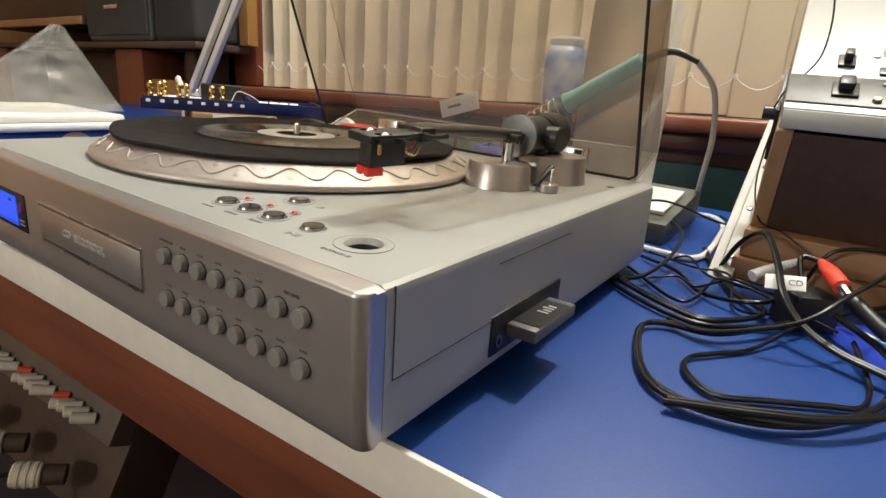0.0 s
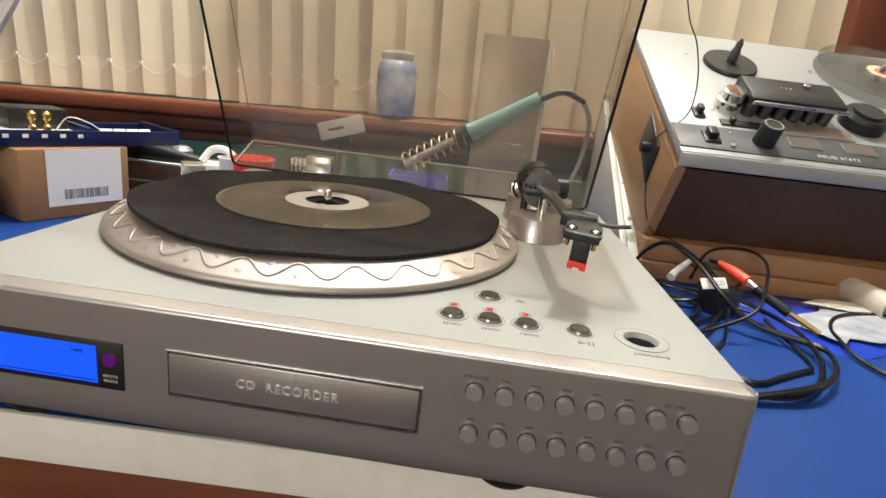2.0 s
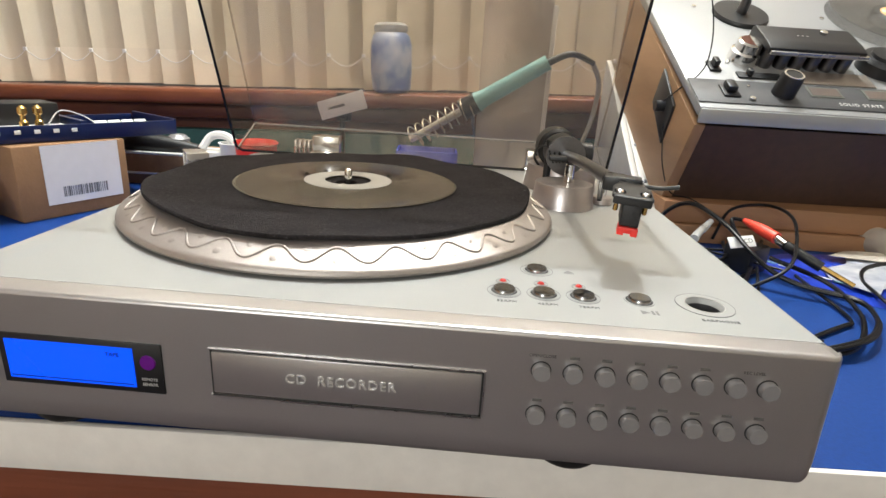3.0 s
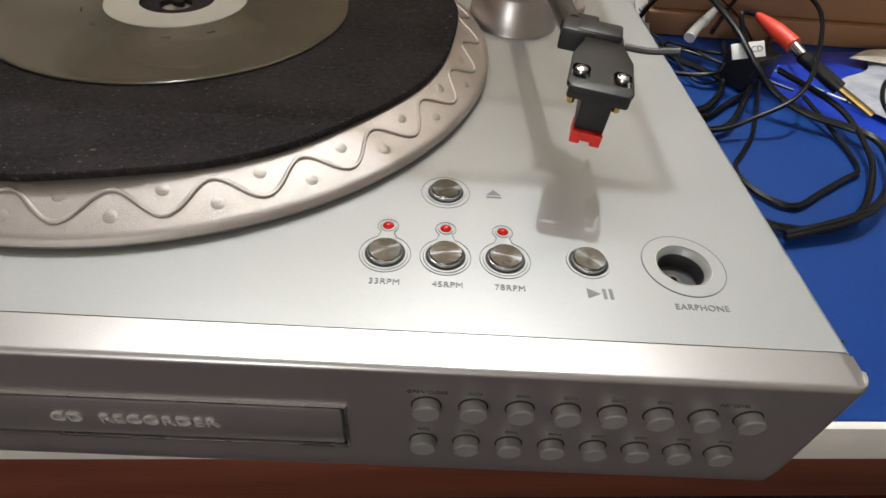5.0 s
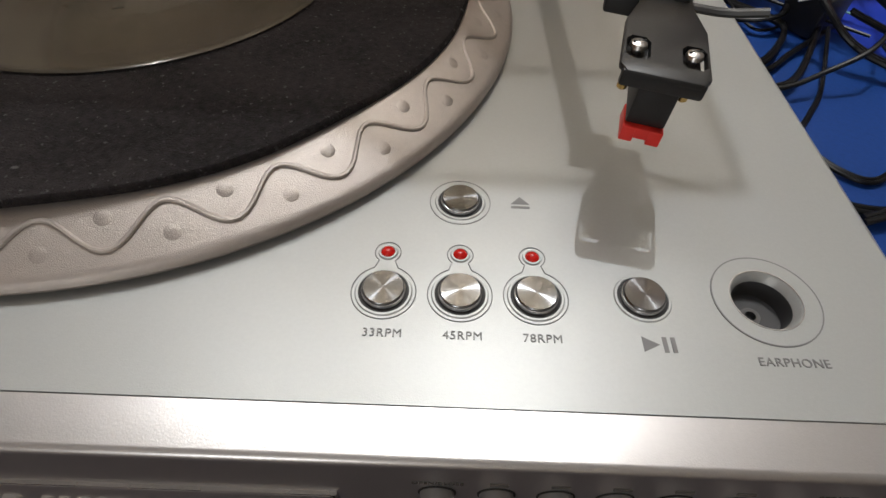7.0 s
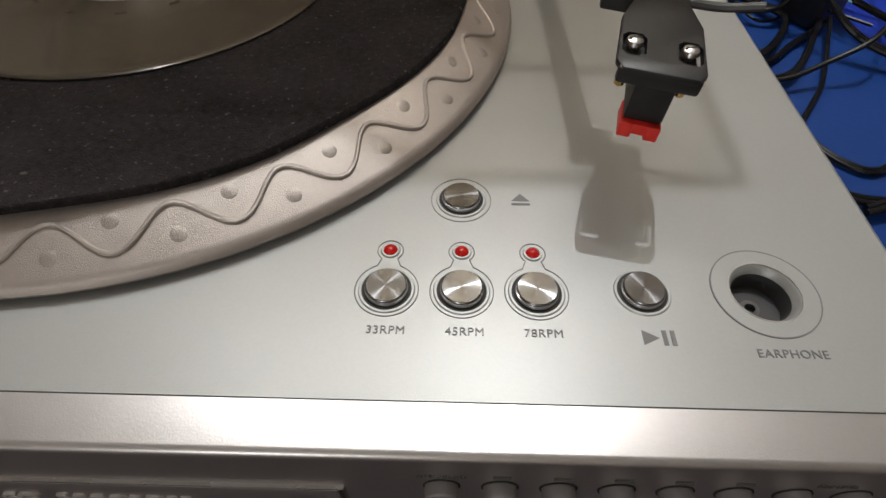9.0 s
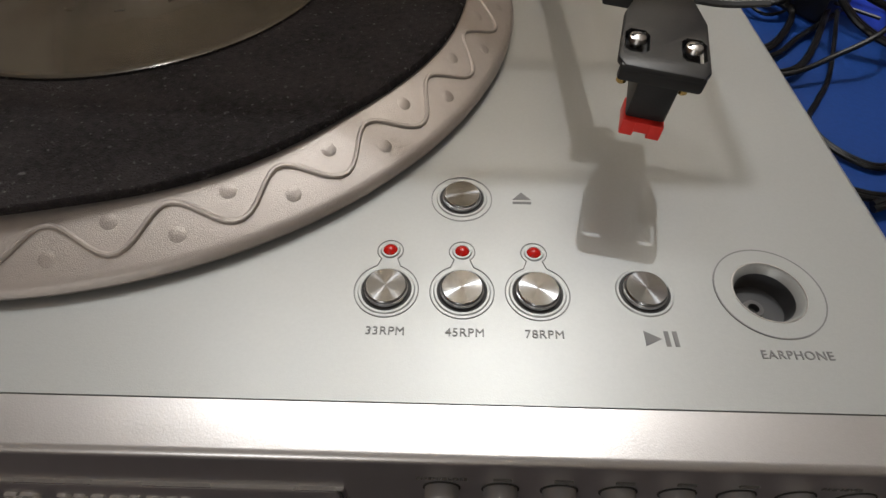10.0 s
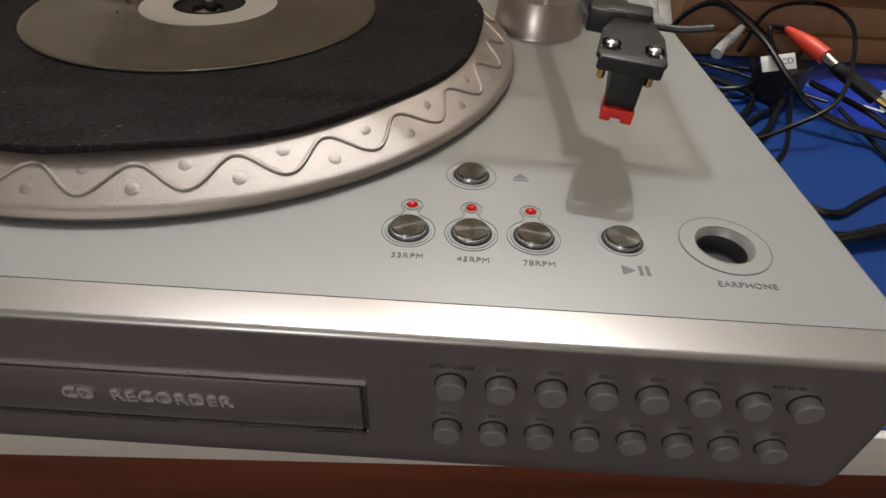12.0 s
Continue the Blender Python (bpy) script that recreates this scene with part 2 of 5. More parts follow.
def lathe(profile, steps=48, m=None):
    """Surface of revolution round z from (radius, height) pairs."""
    bm = bmesh.new()
    rings = []
    for r, z in profile:
        if r <= 1e-6:
            rings.append([bm.verts.new((0, 0, z))])
        else:
            rings.append([bm.verts.new((r * math.cos(2 * math.pi * k / steps), r * math.sin(2 * math.pi * k / steps), z)) for k in range(steps)])
    for a, b in zip(rings, rings[1:]):
        for k in range(steps):
            n = (k + 1) % steps
            if len(a) == 1 and len(b) == 1:
                continue
            if len(a) == 1:
                bm.faces.new((a[0], b[k], b[n]))
            elif len(b) == 1:
                bm.faces.new((a[k], a[n], b[0]))
            else:
                bm.faces.new((a[k], a[n], b[n], b[k]))
    if m is not None:
        bm.transform(m)
    return bm


def rod(r, h, bevel=0.0006, steps=32, m=None):
    b = min(bevel, r * 0.4, h * 0.4)
    return lathe([(0, 0), (r - b, 0), (r, b), (r, h - b), (r - b, h), (0, h)], steps, m)


def smooth_path(points, per=10):
    """Catmull-Rom through the points."""
    P = [Vector(p) for p in points]
    P = [2 * P[0] - P[1]] + P + [2 * P[-1] - P[-2]]
    out = []
    for i in range(1, len(P) - 2):
        for k in range(per):
            t = k / per
            a, b, c, d = P[i - 1:i + 3]
            out.append(0.5 * (2 * b + (c - a) * t + (2 * a - 5 * b + 4 * c - d) * t * t + (3 * b - a - 3 * c + d) * t ** 3))
    out.append(P[-2])
    return out


def tube(points, r, sides=8, per=10, raw=False):
    """A swept round tube along a smooth path; r is a number or a function of 0..1."""
    path = [Vector(p) for p in points] if raw else smooth_path(points, per)
    bm = bmesh.new()
    up = Vector((0, 0, 1))
    rings = []
    n_all = len(path)
    for i, p in enumerate(path):
        d = (path[min(i + 1, n_all - 1)] - path[max(i - 1, 0)]).normalized()
        side = d.cross(up)
        if side.length < 1e-3:
            side = d.cross(Vector((1, 0, 0)))
        side.normalize()
        top = side.cross(d)
        rad = r(i / (n_all - 1)) if callable(r) else r
        rings.append([bm.verts.new(p + rad * (math.cos(2 * math.pi * k / sides) * side + math.sin(2 * math.pi * k / sides) * top)) for k in range(sides)])
    for a, b in zip(rings, rings[1:]):
        for k in range(sides):
            bm.faces.new((a[k], a[(k + 1) % sides], b[(k + 1) % sides], b[k]))
    bm.faces.new(rings[0])
    bm.faces.new(list(reversed(rings[-1])))
    return bm


def join(*bms):
    out = bmesh.new()
    for b in bms:
        me = bpy.data.meshes.new("tmp")
        b.to_mesh(me)
        out.from_mesh(me)
        bpy.data.meshes.remove(me)
        b.free()
    return out


def sheet(points_xy, z0, z1, bevel=0.0):
    """A flat plate from an outline, extruded upwards."""
    bm = bmesh.new()
    f = bm.faces.new([bm.verts.new((x, y, z0)) for x, y in points_xy])
    r = bmesh.ops.extrude_face_region(bm, geom=[f])
    for v in r["geom"]:
        if isinstance(v, bmesh.types.BMVert):
            v.co.z = z1
    if bevel:
        bmesh.ops.bevel(bm, geom=list(bm.edges), offset=bevel, segments=2, profile=0.5, affect="EDGES")
    return bm


def arc(cx, cy, r, a0, a1, n):
    return [(cx + r * math.cos(radians(a0 + (a1 - a0) * k / n)), cy + r * math.sin(radians(a0 + (a1 - a0) * k / n))) for k in range(n + 1)]


def ring(cx, cy, z, r, w, h=0.0003, steps=48):
    m = Matrix.Translation((cx, cy, z))
    return lathe([(r - w / 2, 0), (r - w / 2, h), (r + w / 2, h), (r + w / 2, 0)], steps, m)


def words(name, text, size, mat_, parent, m, extrude=0.00012, label="", spacing=1.0, bold=0.0):
    cu = bpy.data.curves.new(name, "FONT")
    cu.body, cu.size, cu.extrude, cu.align_x, cu.align_y = text, size, extrude, "CENTER", "CENTER"
    cu.space_character, cu.offset = spacing, bold
    tmp = bpy.data.objects.new(name, cu)
    scene.collection.objects.link(tmp)
    me = bpy.data.meshes.new_from_object(tmp.evaluated_get(bpy.context.evaluated_depsgraph_get()))
    bpy.data.objects.remove(tmp)
    bpy.data.curves.remove(cu)
    me.materials.clear()
    me.materials.append(mat_)
    ob = new(name, me)
    ob.parent, ob.matrix_basis = parent, m
    if label:
        ob["label"] = label
    return ob


def carve(ob, bm):
    """Cuts a shape out of a part for good."""
    tool_ = part("cutter", bm, SILVER)
    mod = ob.modifiers.new("carve", "BOOLEAN")
    mod.operation, mod.object, mod.solver = "DIFFERENCE", tool_, "EXACT"
    tool_.parent, tool_.matrix_basis = ob, Matrix.Identity(4)
    bpy.context.view_layer.update()
    me = bpy.data.meshes.new_from_object(ob.evaluated_get(bpy.context.evaluated_depsgraph_get()))
    ob.modifiers.remove(mod)
    ob.data = me
    me.shade_smooth()
    me.set_sharp_from_angle(angle=radians(25))
    bpy.data.objects.remove(tool_)


I4 = Matrix.Identity(4)
FRONT = Matrix.Rotation(radians(90), 4, "X")  # stands a flat mark up on a front face

# ---- the room ----
ROOM = pose(0, 0, 0, 0, -2.2, 0)  # the window wall sits a little out of level with the bench


def structure(name, bm, mat_, label, m=I4):
    ob = part(name, bm, mat_, None, "", m)
    return tagged(ob, label, "structure", "", "structure")


structure("floor", box(-3.2, 2.4, -2.6, 1.5, -0.80, -0.74), CARPET, "dark carpeted floor under the bench")
structure("ceiling", box(-3.2, 2.4, -2.6, 1.5, 1.78, 1.84), CEIL, "white painted ceiling")
structure("wall_south", box(-3.2, 2.4, -2.6, -2.5, -0.74, 1.78), WALL, "plain cream wall behind the camera")
structure("wall_west", box(-3.2, -3.1, -2.5, 1.4, -0.74, 1.78), WARM_WALL, "unseen side wall, coloured orange to warm reflections")
structure("wall_east", box(2.3, 2.4, -2.5, 1.4, -0.74, 1.78), WALL, "plain cream side wall")
YW = 1.02
structure("wall_north", box(-3.1, 2.3, YW + 0.03, YW + 0.13, -0.74, 0.115), BROWN, "red-brown timber panelling below the window", ROOM)
structure("wall_north_upper", box(-3.1, 2.3, YW + 0.03, YW + 0.13, 1.45, 1.95), WALL, "cream wall above the window", ROOM)
structure("wall_north_left", box(-3.1, -1.52, YW + 0.03, YW + 0.13, 0.115, 1.45), DARK_PANEL, "dark panelled wall beside the window", ROOM)
structure("wall_north_right", box(0.655, 2.3, YW + 0.03, YW + 0.13, 0.115, 1.45), WALL, "cream wall beside the window", ROOM)

win = thing("window_1", ROOM, "wide timber-framed window with dark night glass", "window", "", "structure")
part("window_sill", box(-1.62, 1.05, YW - 0.075, YW + 0.03, 0.118, 0.150, 0.008, 3), SILL, win, "red-brown varnished sill")
part("window_sill_apron", box(-1.60, 1.04, YW - 0.03, YW + 0.028, 0.085, 0.1165, 0.004), BROWN, win)
part("window_frame", box(-1.52, -1.40, YW - 0.01, YW + 0.12, 0.152, 1.45, 0.006), BROWN_UP, win, "red-brown timber post")
part("window_frame", box(0.572, 0.655, YW - 0.01, YW + 0.12, 0.152, 1.45, 0.006), BROWN_UP, win, "red-brown timber post")
part("window_frame", box(-1.40, 0.572, YW + 0.08, YW + 0.12, 0.152, 0.20, 0.004), BROWN, win)
part("pane", box(-1.40, 0.572, YW + 0.10, YW + 0.106, 0.20, 1.45), NIGHT, win)

blind = thing("vertical_blind", ROOM, "cream vertical fabric blind with bead chains, drawn shut across the window", "blind")
part("head_rail", box(-1.40, 0.572, YW, YW + 0.03, 1.40, 1.44, 0.004), LAMP_WHITE, blind)


def slat_mesh(w, z0, z1):
    bm = bmesh.new()
    n = 6
    rows = []
    for z in (z0, z1):
        rows.append([[bm.verts.new((w * (k / n - 0.5), 0.006 * math.sin(math.pi * k / n) + o, z)) for k in range(n + 1)] for o in (0, 0.0012)])
    for o in (0, 1):
        for k in range(n):
            bm.faces.new((rows[0][o][k], rows[0][o][k + 1], rows[1][o][k + 1], rows[1][o][k]))
    return bm


SL, HM = slat_mesh(0.0875, 0.229, 1.40), slat_mesh(0.089, 0.154, 0.229)
me_s, me_h = bpy.data.meshes.new("slat"), bpy.data.meshes.new("hem")
for bm_, me_, mt in ((SL, me_s, BLIND), (HM, me_h, HEM)):
    bm_.to_mesh(me_)
    me_.materials.append(mt)
    me_.shade_smooth()
rng = random.Random(4)
xs = [-1.371 + 0.0768 * i for i in range(26)]
for i, x in enumerate(xs):
    turn = rng.uniform(9, 17) if i != 12 else 30
    x -= 0.006 if i == 12 else 0
    m = pose(x, YW + 0.02 + rng.uniform(-0.002, 0.002), rng.uniform(-0.002, 0.002), rng.uniform(-0.4, 0.4), rng.uniform(-0.5, 0.5), turn)
    s = new("slat", me_s)
    s.parent, s.matrix_basis = blind, m
    h = new("hem", me_h)
    h.parent, h.matrix_basis = s, pose(0, -0.0008, 0)
chain_pts = []
for i in range(len(xs) - 1):
    for k in range(6):
        t = k / 6
        chain_pts.append((xs[i] + 0.0768 * t - 0.0384, YW - 0.001, 0.223 - 0.022 * math.sin(math.pi * t)))
part("bead_chain", tube(chain_pts, 0.0010, 5, raw=True), LAMP_WHITE, blind, "thin white linking chain")
clip_mesh = bpy.data.meshes.new("chain_clip")
clip_bm = box(-0.004, 0.004, -0.003, 0.002, -0.003, 0.005, 0.0012)
clip_bm.to_mesh(clip_mesh)
clip_bm.free()
clip_mesh.materials.append(LAMP_WHITE)
for x in xs:
    ck = new("chain_clip", clip_mesh)
    ck.parent, ck.matrix_basis = blind, pose(x - 0.0384, YW - 0.002, 0.223)

# ---- the bench ----
TURN_B = pose(0, 0.037, 0, 0, 0, 2.4)
bench = thing("workbench", TURN_B, "blue-topped workbench with white edging on a brown timber frame", "workbench")
part("worktop", box(-1.75, 1.6, 0.0, 0.84, -0.030, 0.0, 0.0015), BLUE_TOP, bench, "blue laminate top")
part("edging", box(-1.75, 1.6, -0.0045, -0.0003, -0.031, 0.0006, 0.001), WHITE_EDGE, bench, "white melamine edging strip")
part("fascia", box(-1.75, 1.6, 0.004, 0.026, -0.102, -0.031, 0.002), BROWN, bench, "brown stained timber rail")
for lx in (-1.65, 0.35, 1.5):
    part("leg", box(lx, lx + 0.07, 0.03, 0.10, -0.74, -0.031, 0.004), BROWN_UP, bench)
    part("leg", box(lx, lx + 0.07, 0.72, 0.79, -0.74, -0.031, 0.004), BROWN_UP, bench)
structure("trim_teal_board", box(-1.75, 1.6, YW - 0.01, YW + 0.028, -0.08, 0.058, 0.003), TEAL, "teal painted upstand board behind the bench", ROOM)

# ---- turntable ----
T = 0.0875
tt = thing("turntable", I4, "silver turntable with built-in disc recorder, smoked lid open", "turntable")
XL, YB, ZB = -0.428, 0.418, 0.0175


def round_rect(x0, x1, y0, y1, r, n=6):
    return arc(x1 - r, y1 - r, r, 0, 90, n) + arc(x0 + r, y1 - r, r, 90, 180, n) + arc(x0 + r, y0 + r, r, 180, 270, n) + arc(x1 - r, y0 + r, r, 270, 360, n)


def flare(z):
    """How far the sloping right-hand side stands out at a height."""
    return 0.0025 + 0.003 * (1 - z / T)


def plinth_body():
    """Main shell behind the front panel: slightly tapering sides, rounded top edge."""
    bm = bmesh.new()
    levels = [(ZB, 0.001), (0.024, 0.0), (T - 0.005, 0.0), (T - 0.0015, 0.0008), (T, 0.003)]
    loops = []
    for z, ins in levels:
        w = flare(z)
        pts = [(XL + ins, 0.0138), (w - ins, 0.0138)] + arc(w - 0.012 - ins, YB - 0.012 - ins, 0.012, 0, 90, 5) + arc(XL + 0.012 + ins, YB - 0.012 - ins, 0.012, 90, 180, 5)
        loops.append([bm.verts.new((x, y, z)) for x, y in pts])
    for a, b in zip(loops, loops[1:]):
        for k in range(len(a)):
            bm.faces.new((a[k], a[(k + 1) % len(a)], b[(k + 1) % len(b)], b[k]))
    bm.faces.new(loops[-1])
    bm.faces.new(list(reversed(loops[0])))
    return bm


def front_panel():
    """Extruded front moulding with a soft top edge and rounded vertical corners."""
    bm = bmesh.new()
    prof = [(0.0134, ZB + 0.002), (0.003, ZB), (0.0010, ZB + 0.004), (0.0, 0.030), (0.0, T - 0.0024), (0.0003, T - 0.0013), (0.0010, T - 0.0005), (0.0022, T), (0.0134, T)]
    n = 5
    cols = []
    xs_ = [XL] * (n + 1) + [0.0] * (n + 1)
    for j in range(2 * (n + 1)):
        left = j <= n
        a = (j / n if left else 1 - (j - n - 1) / n) * math.pi / 2
        r = 0.006
        cols.append((r * (1 - math.sin(a)), r * (1 - math.cos(a)) * 1 if left else r * (1 - math.cos(a)), left))
    loops = []
    for dx_, dy_, left in [(c[1], c[0], c[2]) for c in cols]:
        x = XL + dx_ if left else -dx_
        lp = []
        for y, z in prof:
            taper = -0.0012 * (1 - min(1, z / T))
            yy = min(0.0134, y + (0.006 - 0.006 * math.sqrt(max(0.0, 1 - (1 - dx_ / 0.006) ** 2)) if dx_ < 0.006 else 0) * (1 if y < 0.012 else 0))
            lp.append(bm.verts.new((x + (taper if left else flare(z)), yy, z - (0.0015 * (1 - dx_ / 0.006) if z >= T - 1e-6 else 0))))
        loops.append(lp)
    for a, b in zip(loops, loops[1:]):
        for k in range(len(prof) - 1):
            bm.faces.new((a[k], b[k], b[k + 1], a[k + 1]))
    for lp in (loops[0], loops[-1]):
        bm.faces.new(lp)
    bm.faces.new([lp[0] for lp in loops] + [lp[-1] for lp in reversed(loops)])
    return bm


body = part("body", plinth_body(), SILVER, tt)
carve(body, rod(0.0094, 0.014, 0.0001, 40, Matrix.Translation((-0.0415, 0.0480, T - 0.011))))
front = part("front_panel", front_panel(), FRONT_SILVER, tt, "silver front moulding, toned to follow how light falls on it")
for shell in (body, front):
    even = shell.modifiers.new("even_shading", "WEIGHTED_NORMAL")
    even.keep_sharp, even.weight = True, 90
part("seam", box(XL + 0.004, -0.003, 0.01335, 0.01385, 0.03, T - 0.0005), SEAM, tt)
for fx in (-0.385, -0.105):
    for fy in (0.036, 0.375):
        part("foot", lathe([(0, 0.0002), (0.017, 0.0002), (0.02, 0.004), (0.021, 0.02), (0, 0.02)], 32, Matrix.Translation((fx, fy, 0))), BLACK, tt, "black rubber foot")
CARD_GREY = material("speckled_grey_plastic", (0.10, 0.10, 0.105), 0.5, 0, 0.4, 900, 20)
part("screw_hole", lathe([(0, 0.0003), (0.0035, 0.0003), (0.0036, 0)], 20, pose(-0.022, 0.352, T)), SEAM, tt)
SIDE = pose(0.0055, -0.003, 0, 0, -1.96, 0)  # the sloping right-hand side
# side door of the memory-card slot
part("side_seam", join(box(-0.0006, 0.0003, 0.0220, 0.0225, 0.045, T - 0.001), box(-0.0006, 0.0003, 0.022, 0.105, 0.0447, 0.0452)), SEAM, tt, "", SIDE)
part("side_groove", box(-0.0006, 0.0004, 0.108, 0.205, 0.0765, 0.0771), SEAM, tt, "", SIDE)
slot = part("card_slot", box(-0.006, 0.0012, 0.104, 0.196, 0.023, 0.0475, 0.0015), BLACK, tt, "black socket panel for a memory card", SIDE)
part("memory_stick", box(-0.004, 0.019, 0.122, 0.180, 0.0305, 0.0385, 0.0014), CARD_GREY, slot, "grey memory card adapter sticking out")
part("memory_label", box(0.0005, 0.0185, 0.128, 0.172, 0.0386, 0.0389), BLACK, slot)
for k in range(4):
    part("label_bar", box(0.006 + 0.002 * (k % 2), 0.013, 0.150 + k * 0.004, 0.1515 + k * 0.004, 0.0389, 0.0391), PALE_INK, slot)
part("side_port", lathe([(0.002, 0), (0.0036, 0), (0.0036, 0.002), (0.002, 0.002)], 20, pose(0.0, 0.112, 0.031, 0, 90, 0)), DARK_METAL, slot)

# display
disp = part("display_window", box(-0.389, -0.3085, -0.0008, 0.002, 0.0385, 0.0655, 0.0004), BLACK, tt, "black display window")
part("screen", box(-0.3855, -0.3225, -0.0012, -0.0007, 0.0415, 0.0625), LCD, disp, "blue lit screen")
part("screen_band", box(-0.3845, -0.3235, -0.00135, -0.00121, 0.0428, 0.0432), LCD_DARK, disp)
words("screen_text", "TAPE", 0.0030, LCD_DARK, disp, pose(-0.3325, -0.00125, 0.0585) @ FRONT)
part("sensor", lathe([(0, 0), (0.0040, 0), (0.0037, 0.0006), (0, 0.0009)], 24, pose(-0.3155, -0.0008, 0.0555, 90)), material("violet_sensor", (0.13, 0.012, 0.24), 0.15), disp, "violet remote sensor")
words("sensor_text", "REMOTE", 0.0021, PALE_INK, disp, pose(-0.3155, -0.0009, 0.0462) @ FRONT)
words("sensor_text", "SENSOR", 0.0021, PALE_INK, disp, pose(-0.3155, -0.0009, 0.0434) @ FRONT)

# disc tray
# Letters share the drawer's silver; the paler colour paints their bevel highlights.
LETTER = material("letter_bevel_highlight", (0.70, 0.69, 0.68), 0.3, 0.35, 0.03)
tx0, tx1, tz0, tz1 = -0.2850, -0.1555, 0.0415, 0.0655
tray = part("disc_tray", box(tx0 + 0.0009, tx1 - 0.0009, -0.0010, 0.004, tz0 + 0.0009, tz1 - 0.0009, 0.0006), FRONT_SILVER, tt, "disc drawer front with raised lettering")
part("tray_gap", join(box(tx0, tx1, -0.0003, 0.003, tz1 - 0.0007, tz1), box(tx0, tx1, -0.0003, 0.003, tz0, tz0 + 0.0007),
                      box(tx0, tx0 + 0.0010, -0.0003, 0.003, tz0, tz1), box(tx1 - 0.0010, tx1, -0.0003, 0.003, tz0, tz1)), SEAM, tt)
part("tray_rim", join(box(tx0 - 0.0006, tx1 + 0.0006, -0.0010, 0.002, tz1 + 0.0001, tz1 + 0.0007), box(tx0 - 0.0006, tx1 + 0.0006, -0.0014, 0.002, tz0 - 0.0010, tz0 - 0.0001),
                      box(tx1 + 0.0001, tx1 + 0.0007, -0.0007, 0.002, tz0 - 0.0006, tz1 + 0.0006)), BRUSHED, tt)
words("tray_lettering", "CD  RECORDER", 0.0068, LETTER, tray, pose(-0.2225, -0.0012, 0.0535) @ FRONT, 0.0006, "raised lettering, paler silver for its bevel highlights", 1.12, 0.00004)

# two rows of front buttons
pitch = (0.1305 - 0.029) / 7
btn = lathe([(0, 0), (0.0042, 0), (0.0042, 0.0033), (0.0039, 0.0038), (0.0, 0.0038)], 28, FRONT)
me_b = bpy.data.meshes.new("button")
btn.to_mesh(me_b)
btn.free()
me_b.materials.append(GREY_BTN)
me_b.shade_smooth()
me_b.set_sharp_from_angle(angle=radians(28))
me_c = bpy.data.meshes.new("button_well")
wl = lathe([(0.0042, 0), (0.0042, 0.0003), (0.0047, 0.0003), (0.0047, 0)], 28, FRONT)
wl.to_mesh(me_c)
wl.free()
me_c.materials.append(SEAM)
CAPS = ["OPEN/CLOSE", "bar", "bar", "bar", "sq", "bar", "REC", "LEVEL"]
for row, z in enumerate((0.0690, 0.0458)):
    for k in range(8):
        x = -0.1300 + k * pitch
        b = new("button", me_b)
        b.parent, b.matrix_basis = tt, pose(x, 0.0, z)
        w = new("button_well", me_c)
        w.parent, w.matrix_basis = b, pose(0, 0, 0)
        if row == 0 and k == 0:
            words("caption", "OPEN/CLOSE", 0.0021, CAPTION, b, pose(0, -0.0003, 0.0075) @ FRONT)
        elif row == 0 and k == 6:
            words("caption", "REC LEVEL", 0.0021, CAPTION, b, pose(0.0072, -0.0003, 0.0075) @ FRONT)
        elif not (row == 0 and k == 7):
            part("caption", box(-0.0022, 0.0022, -0.0004, 0.0003, 0.0068, 0.0080), CAPTION, b)

# top plate controls
def top_button(x, y, ring_r, spin):
    b = part("top_button", lathe([(0, -0.001), (0.0061, -0.001), (0.0061, 0.0012), (0.0059, 0.0016), (0.0056, 0.0017), (0, 0.0017)], 40), BUTTON_SIDE, tt, "round button with turned metal cap", pose(x, y, T, 0, 0, spin))
    part("cap", lathe([(0, 0.0017), (0.0058, 0.0017), (0.0057, 0.0021), (0.0054, 0.0024), (0.0, 0.00235)], 40), TURNED, b, "radially brushed steel cap")
    part("recess", lathe([(0.0061, 0.0002), (0.0069, 0.0002), (0.0070, 0.0), (0.0061, 0.0)], 40), SEAM, b)
    part("recess_rim", lathe([(0.0069, 0.0), (0.0070, 0.0004), (0.0076, 0.0004), (0.0079, 0.0)], 40), SILVER, b)
    if ring_r:
        part("engraved_ring", ring(0, 0, 0.0, ring_r, 0.00028, 0.00015), INK, b)
    return b


def turned_metal():
    """Steel turned on a lathe: spun streaks by anisotropy."""
    m = material("turned_steel", (0.20, 0.206, 0.216), 0.15, 1.0, 0.05, 300, 40)
    nt = m.node_tree
    b = nt.nodes["Principled BSDF"]
    b.inputs["Anisotropic"].default_value = 0.97
    tg = nt.nodes.new("ShaderNodeTangent")
    tg.direction_type, tg.axis = "RADIAL", "Z"
    nt.links.new(tg.outputs[0], b.inputs["Tangent"])
    return m


